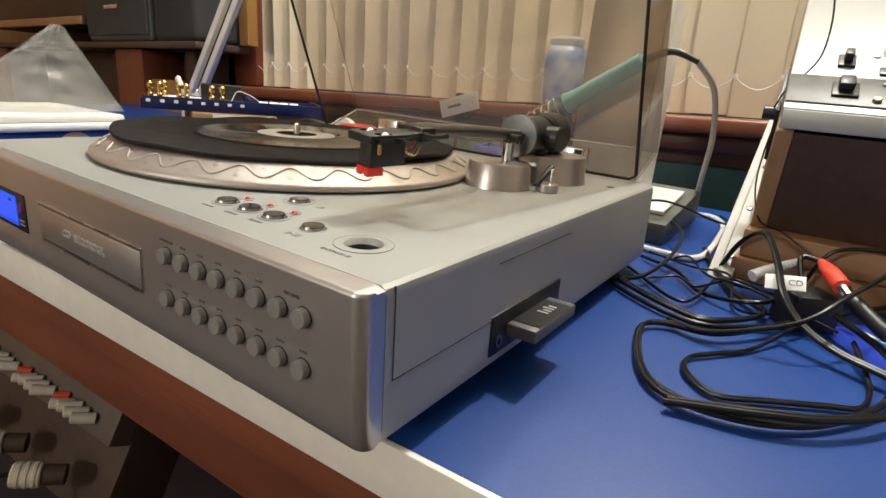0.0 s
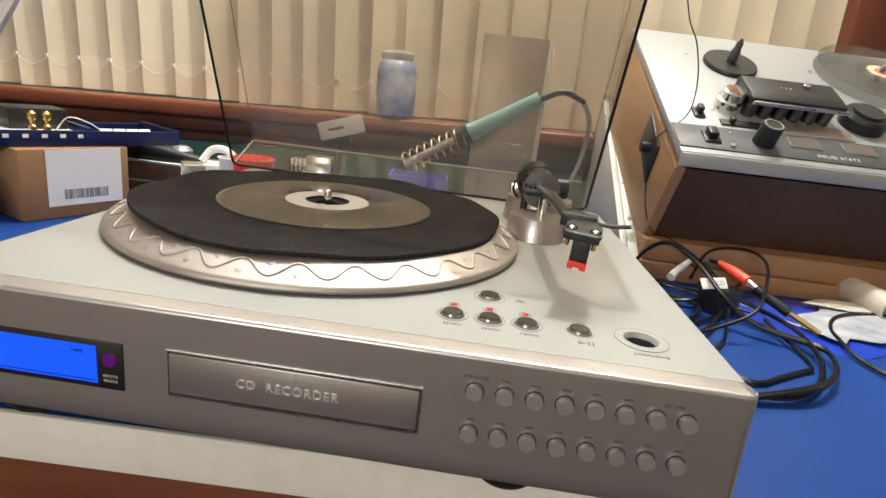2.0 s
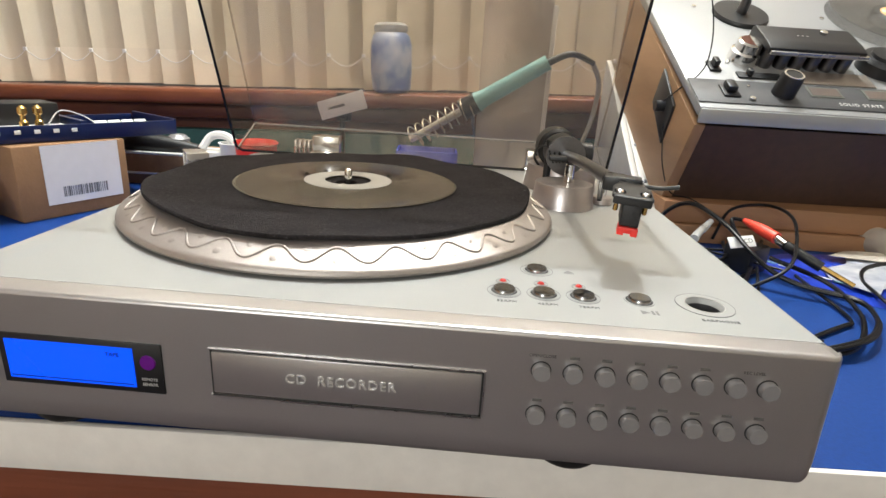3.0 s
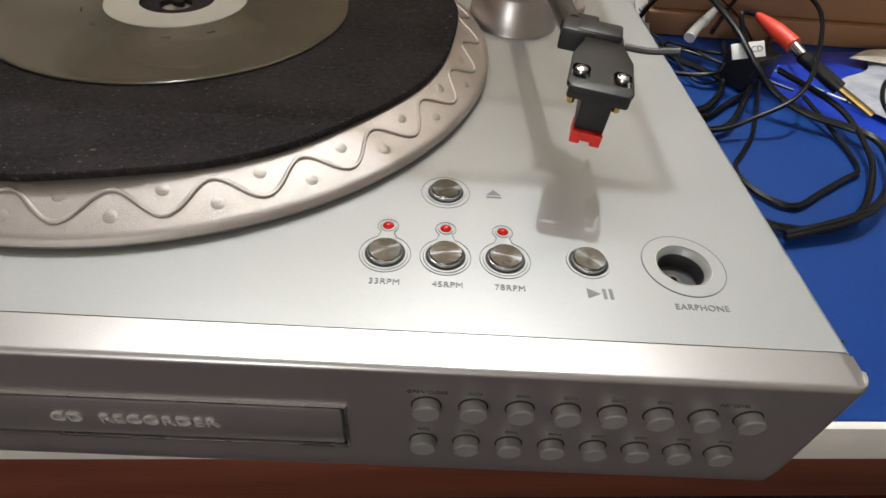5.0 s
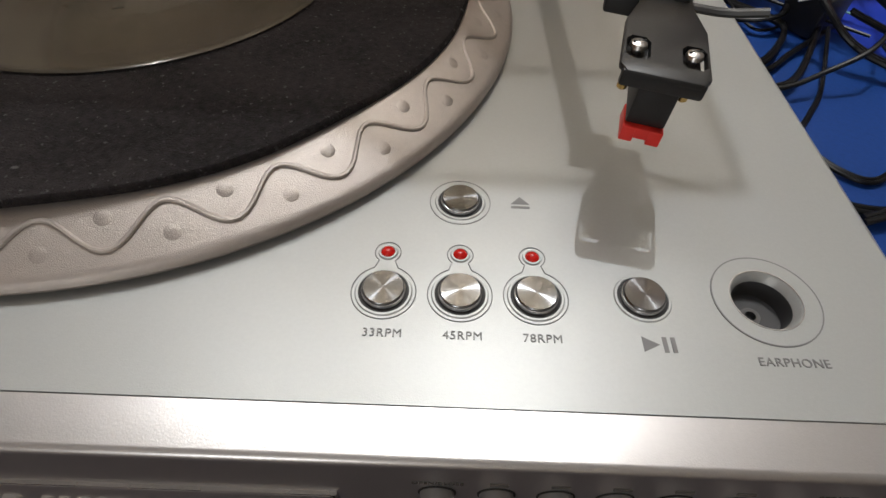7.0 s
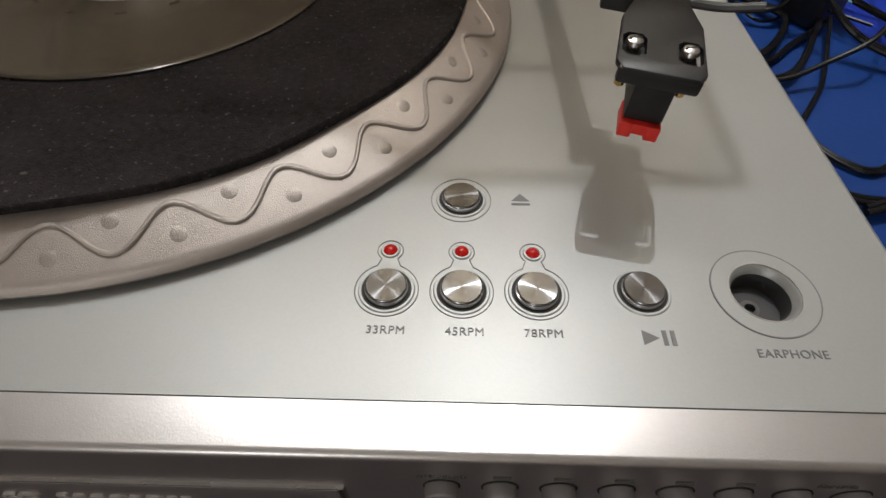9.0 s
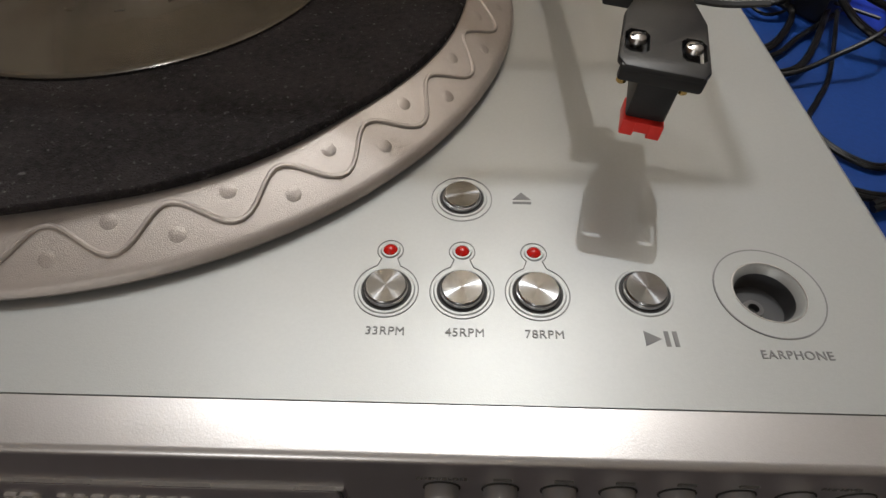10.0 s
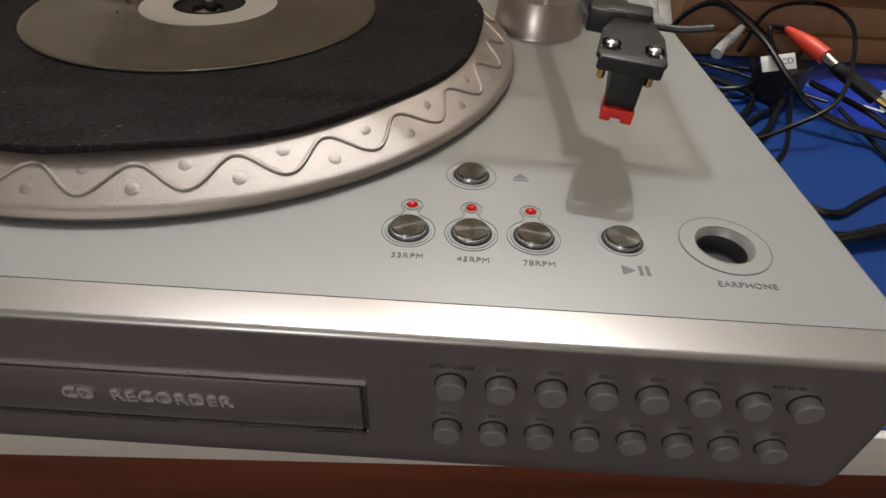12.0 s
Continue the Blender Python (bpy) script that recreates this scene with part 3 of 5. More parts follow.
TURNED = turned_metal()
for x, txt in ((-0.1465, "33RPM"), (-0.1257, "45RPM"), (-0.1050, "78RPM")):
    b = top_button(x, 0.0460, 0.0, 20)
    # keyhole-shaped engraved outline round button and indicator
    big = arc(x, 0.0460, 0.0088, 112, 428, 40)
    small = arc(x, 0.0598, 0.0037, -52, 232, 24)
    loop = [(px, py, T + 0.0001) for px, py in big + small]
    part("engraved_ring", tube(loop + [loop[0]], 0.00016, 5, raw=True), INK, tt)
    led = part("indicator", lathe([(0, 0.0016), (0.0010, 0.0014), (0.0019, 0.0006), (0.0021, 0.0), (0, 0)], 24), LED_ON, tt, "small red indicator lamp", pose(x, 0.0598, T))
    part("bezel", lathe([(0.0021, 0), (0.0021, 0.0005), (0.0026, 0.0005), (0.0029, 0)], 24), SILVER, led)
    words("caption", txt, 0.0034, INK, tt, pose(x + 0.0008, 0.0330, T + 0.0001), spacing=1.08)
top_button(-0.1259, 0.0812, 0.0094, 65)
top_button(-0.0757, 0.0470, 0.0, 80)
part("engraved_ring", ring(-0.0757, 0.047, T, 0.0076, 0.0003, 0.0002), CHROME, tt)
part("caption", sheet([(-0.1100, 0.0812), (-0.1042, 0.0812), (-0.1071, 0.0844)], T, T + 0.0001), INK, tt)
part("caption", box(-0.1100, -0.1042, 0.0794, 0.0803, T, T + 0.0001), INK, tt)
part("caption", sheet([(-0.0785, 0.0304), (-0.0785, 0.0349), (-0.0741, 0.0326)], T, T + 0.0001), INK, tt)
for q in (0, 1):
    part("caption", box(-0.0733 + 0.0022 * q, -0.0721 + 0.0022 * q, 0.0304, 0.0349, T, T + 0.0001), INK, tt)
words("caption", "EARPHONE", 0.0034, INK, tt, pose(-0.0410, 0.0287, T + 0.0001), spacing=1.08)
jack = part("earphone_socket", lathe([(0.0145, 0.0), (0.0145, 0.00025), (0.0098, 0.00025), (0.0092, -0.0002), (0.0082, -0.0026)], 48, Matrix.Translation((-0.0415, 0.0480, T))), SILVER, tt, "recessed earphone socket")
part("socket_well", lathe([(0.0082, -0.0025), (0.0079, -0.0085), (0.0, -0.0085)], 40, Matrix.Translation((-0.0415, 0.0480, T))), DECK_GREY, jack)
part("socket_ring", lathe([(0.0014, -0.0084), (0.0015, -0.0065), (0.0027, -0.0065), (0.0029, -0.0084)], 24, Matrix.Translation((-0.0430, 0.0470, T))), DARK_METAL, jack)
part("socket_lip", ring(-0.0415, 0.0480, T, 0.0098, 0.0003, 0.0004), BRUSHED, jack)
part("engraved_ring", ring(-0.0415, 0.0480, T, 0.0146, 0.00035, 0.0003), INK, jack)

# platter, mat, record
PX, PY = -0.2645, 0.1975
pl = part("platter", lathe([(0, 0.0012), (0.1578, 0.0010), (0.1598, 0.0016), (0.1606, 0.0032), (0.1602, 0.0048), (0.1592, 0.0060), (0.1577, 0.0066), (0.1422, 0.0158), (0.1400, 0.0164), (0.0, 0.0164)], 160), PLATTER, tt, "cast platter with a wavy raised line and dots", pose(PX, PY, T))
slope = lambda r: 0.0066 + (0.1577 - r) / 0.0155 * 0.0092
wave = []
for k in range(29 * 14):
    a = 2 * math.pi * k / 406
    r = 0.1499 - 0.0046 * math.cos(29 * (a + radians(66.9)))
    wave.append((r * math.cos(a), r * math.sin(a), slope(r) + 0.0001))
part("wave_line", tube(wave + [wave[0]], 0.0008, 8, raw=True), PLATTER, pl, "raised wavy line")
dots = []
for k in range(29):
    for off, r in ((0.5, 0.1466), (0.0, 0.1533)):
        a = 2 * math.pi * (k + off) / 29 - radians(66.9)
        dots.append(lathe([(0.0024, 0), (0.0017, 0.00014), (0.0009, 0.00021), (0, 0.00023)], 12, pose(r * math.cos(a), r * math.sin(a), slope(r), 0, 30.7, math.degrees(a))))
part("strobe_dots", join(*dots), PLATTER, pl)


def slip_mat():
    """A limp felt mat with a wavy, lifted rim."""
    bm = bmesh.new()
    n, rings_ = 120, [0.008, 0.05, 0.09, 0.115, 0.128, 0.136, 0.1400, 0.1422, 0.1429]
    def h(r, a):
        lift = max(0, (r - 0.10) / 0.05) ** 2
        return 0.0166 + lift * (0.0016 + 0.0022 * math.sin(2 * a + 0.6) + 0.0016 * math.sin(5 * a + 1.0) + 0.0014 * math.sin(9 * a + 2))
    def rr(r, a):
        return r * (1 + 0.006 * math.sin(3 * a + 1) + 0.003 * math.sin(11 * a)) if r > 0.13 else r
    grid = []
    for side in (0, 1):
        g = []
        for r in rings_:
            g.append([bm.verts.new((rr(r, 2 * math.pi * k / n) * math.cos(2 * math.pi * k / n), rr(r, 2 * math.pi * k / n) * math.sin(2 * math.pi * k / n),
                                    max(0.01655, h(r, 2 * math.pi * k / n)) + (0.0026 if side else 0.0) * (0.6 if r > 0.1425 else 1))) for k in range(n)])
        grid.append(g)
    for g in grid:
        for a, b in zip(g, g[1:]):
            for k in range(n):
                bm.faces.new((a[k], a[(k + 1) % n], b[(k + 1) % n], b[k]))
    for idx in (0, -1):
        a, b = grid[0][idx], grid[1][idx]
        for k in range(n):
            bm.faces.new((a[k], a[(k + 1) % n], b[(k + 1) % n], b[k]))
    return bm


mat_ob = part("slip_mat", slip_mat(), FELT, None, "", pose(PX - 0.001, PY - 0.001, T))
tagged(mat_ob, "limp black felt slip mat with a wavy edge on the platter", "mat")
ZR = T + 0.0195
rec = thing("record", pose(PX, PY, ZR), "small translucent smoky record with a white label and large centre hole", "record")
part("disc", lathe([(0.0178, 0), (0.0178, 0.0012), (0.0345, 0.0014), (0.035, 0.0011), (0.048, 0.0010), (0.0485, 0.0008), (0.082, 0.0008), (0.0845, 0.0010), (0.0855, 0.0006), (0.0848, 0)], 96), VINYL, rec)
part("record_label", lathe([(0.0179, 0.0012), (0.0180, 0.0017), (0.0338, 0.0017), (0.0340, 0.0013)], 64), LABEL, rec, "white paper ring label")
for k in range(5):
    part("label_bar", box(-0.008, 0.006 - 0.002 * k % 0.004, 0.0235 + 0.0021 * k, 0.0243 + 0.0021 * k, 0.0017, 0.00178), INK, rec)
for a in range(14):
    an = 2 * math.pi * a / 14
    part("grip", box(-0.002, 0.002, -0.0004, 0.0004, 0.0009, 0.0013, 0.0001), VINYL, rec, "", pose(0.0435 * math.cos(an), 0.0435 * math.sin(an), 0, 0, 0, math.degrees(an) + 90))
part("spindle", lathe([(0.0030, 0.0155), (0.0030, 0.0270), (0.0025, 0.0295), (0.0012, 0.0303), (0, 0.0302)], 24), CHROME, pl, "chrome spindle")

# tonearm
arm = part("tonearm_base", lathe([(0, 0), (0.0365, 0), (0.0360, 0.002), (0.0335, 0.0235), (0.0325, 0.0235), (0.0, 0.0235)], 56), ARM_BASE, tt, "round silver tonearm base", pose(-0.078, 0.333, T))
lift = part("lift_base", lathe([(0, 0), (0.0275, 0), (0.0270, 0.002), (0.0252, 0.0190), (0.0244, 0.0200), (0, 0.0200)], 48), ARM_BASE, tt, "round brushed cueing base", pose(-0.086, 0.256, T))
part("lift_column", rod(0.0045, 0.016), CHROME, lift, "", pose(0.004, 0.004, 0.020))
part("lift_cradle", box(-0.016, 0.016, -0.004, 0.004, 0.038, 0.043, 0.0015), BLACK, lift)
lever = part("cue_lever_base", rod(0.009, 0.007, m=pose(-0.048, 0.270, T)), ARM_BASE, tt, "small cueing lever mount")
part("cue_lever", box(-0.0022, 0.0022, -0.012, 0.012, -0.0015, 0.0015, 0.0008), BLACK, lever, "black cueing lever", pose(-0.051, 0.268, T + 0.013, 38, 0, -12))
part("lever_pin", rod(0.002, 0.014, m=pose(-0.046, 0.272, T + 0.005)), CHROME, lever)
for k in range(6):
    part("signal_wire", tube([(-0.094 + 0.003 * k, 0.300, T + 0.044 + 0.002 * (k % 3)), (-0.101 + 0.005 * k, 0.286, T + 0.052 - 0.004 * (k % 2)), (-0.098 + 0.004 * k, 0.276, T + 0.040), (-0.092 + 0.002 * k, 0.280, T + 0.028)], 0.0011, 5, 6), BLACK_GLOSS, arm, "", Matrix.Translation((0.078, -0.333, -T)))
part("post", rod(0.0115, 0.018, 0.001), BLACK, arm, "", pose(-0.006, -0.018, 0.0237))
ZA, ZH = 0.0400, 0.0500  # height over the top plate of the pivot and of the head end
part("bearing", rod(0.0165, 0.036, 0.003, m=pose(-0.006, -0.016, ZA, 90)), BLACK, arm, "black bearing housing")
part("counterweight", rod(0.0195, 0.030, 0.003, m=pose(-0.007, 0.018, ZA, 90)), BLACK, arm, "black counterweight")
part("bearing_collar", lathe([(0, 0), (0.0175, 0.001), (0.0175, 0.006), (0, 0.007)], 32, pose(-0.006, -0.050, ZA, 90)), DARK_METAL, arm)
wire = [(-0.018, -0.044, ZA + 0.006), (-0.028, -0.034, ZA + 0.004), (-0.030, -0.020, ZA - 0.008), (-0.022, -0.012, ZA - 0.02)]
part("arm_wire", tube(wire, 0.0012, 6), BLACK, arm)
part("antiskate_dial", rod(0.010, 0.012, 0.001, m=pose(0.010, -0.030, ZA, 0, 90, 0)), BLACK, arm)
tube_pts = [(-0.006, -0.050, ZA), (-0.0035, -0.12, 0.5 * (ZA + ZH)), (-0.0015, -0.202, ZH - 0.002)]
part("arm_tube", tube(tube_pts, 0.0046, 14), DARK_METAL, arm, "dark metal arm tube")
part("arm_rest", join(rod(0.0035, 0.034, m=pose(-0.018, -0.030, 0)), box(-0.022, 0.006, -0.034, -0.026, 0.034, 0.042, 0.0015)), BLACK, arm)
head = part("headshell", join(sheet([(-0.0090, -0.0205), (0.0090, -0.0205), (0.0108, -0.0175), (0.0104, 0.003), (0.0072, 0.014), (0.0070, 0.0215), (-0.0070, 0.0215), (-0.0072, 0.014), (-0.0104, 0.003), (-0.0108, -0.0175)], -0.0006, 0.0014, 0.0006),
                                   box(-0.0100, 0.0100, -0.0204, -0.0178, -0.0034, 0.0012, 0.0009), box(-0.0110, 0.0060, 0.0165, 0.0270, -0.0045, 0.0036, 0.0012)), BLACK, arm,
            "black angled headshell", pose(0.0050, -0.2325, ZH - 0.003, 2, 3, -13) @ Matrix.Scale(1.06, 4))
for sx in (-0.0068, 0.0068):
    carve(head, sheet([(sx - 0.0018, -0.0148), (sx + 0.0018, -0.0148), (sx + 0.0030, -0.0132), (sx + 0.0030, -0.0068), (sx + 0.0018, -0.0050), (sx - 0.0018, -0.0050), (sx - 0.0030, -0.0068), (sx - 0.0030, -0.0132)], -0.006, 0.006))
    part("screw", lathe([(0, 0.0024), (0.0012, 0.0023), (0.0020, 0.0018), (0.0023, 0.0008), (0.0012, 0.0007), (0.0012, -0.0022), (0, -0.0022)], 20, pose(sx, -0.0086, 0)), BRUSHED, head, "worn steel screw")
    part("screw_slot", box(-0.0017, 0.0017, -0.0002, 0.0002, 0.0019, 0.00245), SEAM, head, "", pose(sx, -0.0086, 0, 0, 0, 25))
    part("screw_tip", rod(0.0013, 0.006, m=pose(sx * 1.12, -0.0125, -0.009)), BRASS, head)
part("finger_lift", tube([(0.006, 0.0175, 0.0), (0.016, 0.0172, 0.0005), (0.026, 0.0165, 0.003)], 0.0013, 8), BLACK, head)
# Added blocker: keeps the slots dark and trims the light through them.
part("mount_plate", box(-0.0092, 0.0092, -0.0138, -0.0040, -0.0024, -0.0008, 0.0004), BLACK, head)
cart = part("cartridge", box(-0.0042, 0.0060, -0.0165, 0.0060, -0.0160, -0.0025, 0.0008), BLACK, head, "black cartridge body")
part("stylus_guard", join(box(-0.0044, -0.0008, -0.0180, -0.0080, -0.0206, -0.0161, 0.0004), box(0.0026, 0.0062, -0.0180, -0.0080, -0.0206, -0.0161, 0.0004), box(-0.0042, 0.0060, -0.0178, -0.0080, -0.0194, -0.0161, 0.0004)), RED, cart, "red stylus holder")
for i, (wx, col) in enumerate(((-0.0030, RED), (-0.0005, TEAL), (0.002, GREY_BTN), (0.0045, BRASS))):
    part("lead", tube([(wx, 0.006, -0.008), (wx * 1.2, 0.013, -0.011), (wx * 0.6, 0.020, -0.004)], 0.0005, 5, 6), col, cart)
part("rest_clip", box(-0.016, -0.003, 0.016, 0.032, -0.0055, 0.0030, 0.001), BLACK, head)

# smoked lid, hinged open
x0, x1, LH, D = -0.446, -0.014, 0.405, 0.062
# in lid coordinates: y runs up along the cover, minus z is the depth away from the rim
lid = part("lid", box(x0, x1, 0, LH, -D - 0.003, -D, 0.001), LID, tt, "smoked acrylic dust cover standing open", pose(0, 0.407, 0.0895, 113.0, 0, 0))
part("lid_wall", box(x0, x0 + 0.003, 0.0, LH, -D + 0.0003, 0), LID_WALL, lid)
part("lid_wall", box(x1 - 0.003, x1, 0.0, LH, -D + 0.0003, 0), LID_WALL, lid)
part("lid_wall", box(x0 + 0.0032, x1 - 0.0032, 0.0, 0.003, -D + 0.0003, 0), LID_WALL, lid)
part("lid_wall", box(x0 + 0.0032, x1 - 0.0032, LH - 0.003, LH, -D + 0.0003, 0), LID_WALL, lid)
rim = [(x0 + 0.0015, LH, 0.0006), (x0 + 0.0015, 0.006, 0.0006), (x0 + 0.008, 0.0010, 0.0006), (x1 - 0.008, 0.0010, 0.0006), (x1 - 0.0015, 0.006, 0.0006), (x1 - 0.0015, LH, 0.0006)]
part("rim", tube(rim, 0.0016, 6, raw=True), LID_EDGE, lid, "dark polished rim")
# Lower tubes imitate a catch-light; the unseen upper pair only throws shadow lines.
part("lid_edge", join(tube([(x0 + 0.001, 0.0012, -D - 0.001), (x1 - 0.001, 0.0012, -D - 0.001)], 0.0013, 6, raw=True),
                      tube([(x0 + 0.001, 0.0012, -D), (x0 + 0.001, 0.0012, -0.001)], 0.0011, 6, raw=True),
                      tube([(x0 + 0.001, LH + 0.0012, 0.0), (x1 - 0.001, LH + 0.0012, 0.0)], 0.0022, 6, raw=True),
                      tube([(x0 + 0.001, LH + 0.0012, -D - 0.001), (x1 - 0.001, LH + 0.0012, -D - 0.001)], 0.0022, 6, raw=True)), LID_LIGHT, lid, "polished edge paled for its glint, with unseen shadow-casting tubes on top")
for hx in (-0.34, -0.09):
    part("hinge", join(box(hx - 0.018, hx + 0.018, 0.404, 0.424, 0.078, 0.094, 0.002), box(hx - 0.016, hx + 0.016, 0.41, 0.432, 0.088, 0.112, 0.002)), CHROME, tt, "bright metal lid hinge")

# ---- tape recorder on its plank ----
def outline_x(x0, x1, yz, bevel=0.0):
    """A slab whose side outline is given in y, z, running from x0 to x1."""
    bm = bmesh.new()
    f = bm.faces.new([bm.verts.new((x0, y, z)) for y, z in yz])
    r = bmesh.ops.extrude_face_region(bm, geom=[f])
    for v in r["geom"]:
        if isinstance(v, bmesh.types.BMVert):
            v.co.x = x1
    if bevel:
        bmesh.ops.bevel(bm, geom=list(bm.edges), offset=bevel, segments=2, profile=0.5, affect="EDGES")
    return bm


plank = thing("plank", I4, "pair of stacked raw pine planks lying on the bench", "plank")
part("board", box(0.078, 0.80, 0.468, 0.80, 0.0005, 0.0235, 0.002), PLY, plank)
part("board", box(0.082, 0.80, 0.474, 0.80, 0.0245, 0.0520, 0.002), PLY, plank)

RC = pose(0.0925, 0.437, 0) @ pose(0, 0, 0, 0, 0, 4.5) @ pose(-0.0925, -0.437, 0)
rcd = thing("tape_recorder", RC, "open-reel tape recorder in a teak case with pale sloping deck", "tape recorder")
XR0, XR1 = 0.095, 0.56
part("case_side", outline_x(XR0 - 0.006, XR0 + 0.008, [(0.446, 0.150), (0.497, 0.0525), (0.78, 0.0525), (0.748, 0.334), (0.724, 0.324)], 0.001), CASE_WOOD, rcd, "light teak side")
part("case_side", outline_x(XR1 - 0.008, XR1 + 0.006, [(0.446, 0.150), (0.497, 0.0525), (0.78, 0.0525), (0.748, 0.334), (0.724, 0.324)], 0.001), CASE_WOOD, rcd)
part("front_panel", outline_x(XR0 + 0.0085, XR1 - 0.0085, [(0.447, 0.150), (0.498, 0.0525), (0.51, 0.0525), (0.46, 0.150)]), DARK_PANEL, rcd, "dark brown front panel")
part("case_back", outline_x(XR0 + 0.0085, XR1 - 0.0085, [(0.77, 0.0525), (0.78, 0.0525), (0.748, 0.325), (0.738, 0.325)]), DARK_PANEL, rcd)
DK = pose(0.095, 0.439, 0.171, 30, 0, 0)
deck = part("deck", box(-0.006, 0.471, 0.0, 0.336, -0.012, 0.0, 0.002), DECK, rcd, "pale grey metal deck plate", DK)
part("front_lip", box(-0.005, 0.470, -0.001, 0.005, -0.018, -0.001, 0.0015), SILVER, deck, "silver front lip", pose(0, -0.0005, 0, -24, 0, 0))
strip = part("control_strip", box(-0.0055, 0.4705, 0.010, 0.060, 0.0002, 0.0016, 0.0005), DECK_GREY, deck, "grey control strip")
part("rocker_switch", join(box(0.028, 0.048, 0.022, 0.046, 0.0017, 0.004, 0.0008), box(0.032, 0.044, 0.028, 0.045, 0.004, 0.012, 0.002)), BLACK, strip)
part("socket_ring", rod(0.0035, 0.003, m=pose(0.061, 0.020, 0.0016)), CHROME, strip)
part("socket_ring", rod(0.0018, 0.002, m=pose(0.066, 0.048, 0.0016)), CHROME, strip)
for ku, kv in ((0.104, 0.036), (0.300, 0.036)):
    k_ = part("control_knob", lathe([(0, 0), (0.0135, 0), (0.0125, 0.024), (0.0115, 0.026), (0.0095, 0.026), (0.0090, 0.0255), (0, 0.0255)], 32, pose(ku, kv, 0.0016)), BLACK, strip, "black turning knob")
    part("knob_ring", lathe([(0.0093, 0), (0.0093, 0.0006), (0.0113, 0.0006), (0.0113, 0)], 32, pose(ku, kv, 0.0276)), CHROME, k_)
for mu in (0.138, 0.208):
    mt_ = part("level_meter", box(mu, mu + 0.041, 0.033, 0.055, 0.0017, 0.0026, 0.0006), STATION, strip, "small level meter")
    part("meter_face", box(mu + 0.003, mu + 0.038, 0.036, 0.052, 0.0027, 0.0029), PANEL_GREY, mt_)
words("lettering", "SOLID STATE", 0.0075, PALE_INK, strip, pose(0.193, 0.0205, 0.0018), 0.0002, "pale lettering", 1.25)
part("toggle_switch", join(box(0.030, 0.044, 0.080, 0.102, 0.0002, 0.003, 0.0006), box(0.034, 0.041, 0.085, 0.097, 0.003, 0.012, 0.001)), BLACK, deck)
part("slide_switch", join(box(0.062, 0.117, 0.068, 0.081, 0.0002, 0.0024, 0.0006), box(0.073, 0.079, 0.070, 0.079, 0.0024, 0.010, 0.001)), BLACK, deck)
for su, sv in ((0.060, 0.106), (0.0625, 0.262), (0.250, 0.25), (0.30, 0.072)):
    part("screw", lathe([(0.0035, 0), (0.0032, 0.002), (0, 0.0028)], 16, pose(su, sv, 0.0)), CHROME, deck)
part("tape_guide", lathe([(0, 0), (0.020, 0), (0.019, 0.012), (0.016, 0.014), (0.0155, 0.024), (0.013, 0.026), (0, 0.026)], 36, pose(0.084, 0.116, 0)), CHROME, deck, "polished tape guide drum")
spool = part("spool_table", lathe([(0, 0), (0.039, 0), (0.0395, 0.003), (0.038, 0.006), (0, 0.006)], 48, pose(0.124, 0.241, 0)), BLACK, deck, "black rubber reel table")
part("reel_shaft", lathe([(0.0075, 0.006), (0.0070, 0.022), (0.0050, 0.027), (0.0048, 0.034), (0.0020, 0.041), (0, 0.041)], 20, pose(0.124, 0.241, 0)), DARK_METAL, spool)
hc = part("head_cover", join(outline_x(0.094, 0.217, [(0.088, 0.024), (0.088, 0.032), (0.104, 0.034), (0.142, 0.034), (0.147, 0.030), (0.147, 0.0003), (0.118, 0.0003), (0.118, 0.024)], 0.002)), BLACK, deck, "black head cover with silver trim")
part("cover_trim", box(0.096, 0.220, 0.0845, 0.0905, 0.0242, 0.0290, 0.001), BRUSHED, hc)
part("cover_screw", rod(0.0045, 0.004, m=pose(0.176, 0.128, 0.034)), CHROME, hc)
words("cover_mark", "- - -", 0.010, PALE_INK, hc, pose(0.146, 0.120, 0.0342))
for gu in (0.106, 0.126, 0.146, 0.166, 0.186, 0.206):
    part("tape_head", lathe([(0, 0), (0.0080, 0), (0.0080, 0.020), (0.006, 0.023), (0, 0.023)], 16, pose(gu, 0.103, 0)), DARK_METAL, deck)
part("tape_path_plate", box(0.135, 0.235, 0.064, 0.092, 0.0002, 0.0016, 0.0004), ALU, deck, "bronze tape path plate")
part("capstan_wheel", lathe([(0, 0), (0.029, 0), (0.029, 0.014), (0.026, 0.018), (0.020, 0.018), (0.019, 0.022), (0, 0.022)], 40, pose(0.262, 0.110, 0)), BLACK, deck, "black pinch wheel")
part("lever", join(rod(0.003, 0.022, m=pose(0.302, 0.112, 0)), rod(0.004, 0.016, m=pose(0.236, 0.152, 0))), CHROME, deck)
part("mode_switch", box(0.330, 0.39, 0.080, 0.130, 0.0002, 0.016, 0.003), DECK_GREY, deck)
part("push_key", box(0.312, 0.324, 0.066, 0.077, 0.0002, 0.008, 0.002), DECK_GREY, deck)
reel = thing("tape_reel", RC @ DK @ pose(0.348, 0.246, 0.0012), "empty clear plastic tape reel with an orange paper hub label", "tape reel")
part("flange", lathe([(0.028, 0), (0.088, 0), (0.0885, 0.0009), (0.088, 0.0018), (0.028, 0.0018)], 64), REEL, reel)
part("flange", lathe([(0.028, 0.013), (0.088, 0.013), (0.0885, 0.0139), (0.088, 0.0148), (0.028, 0.0148)], 64), REEL, reel)
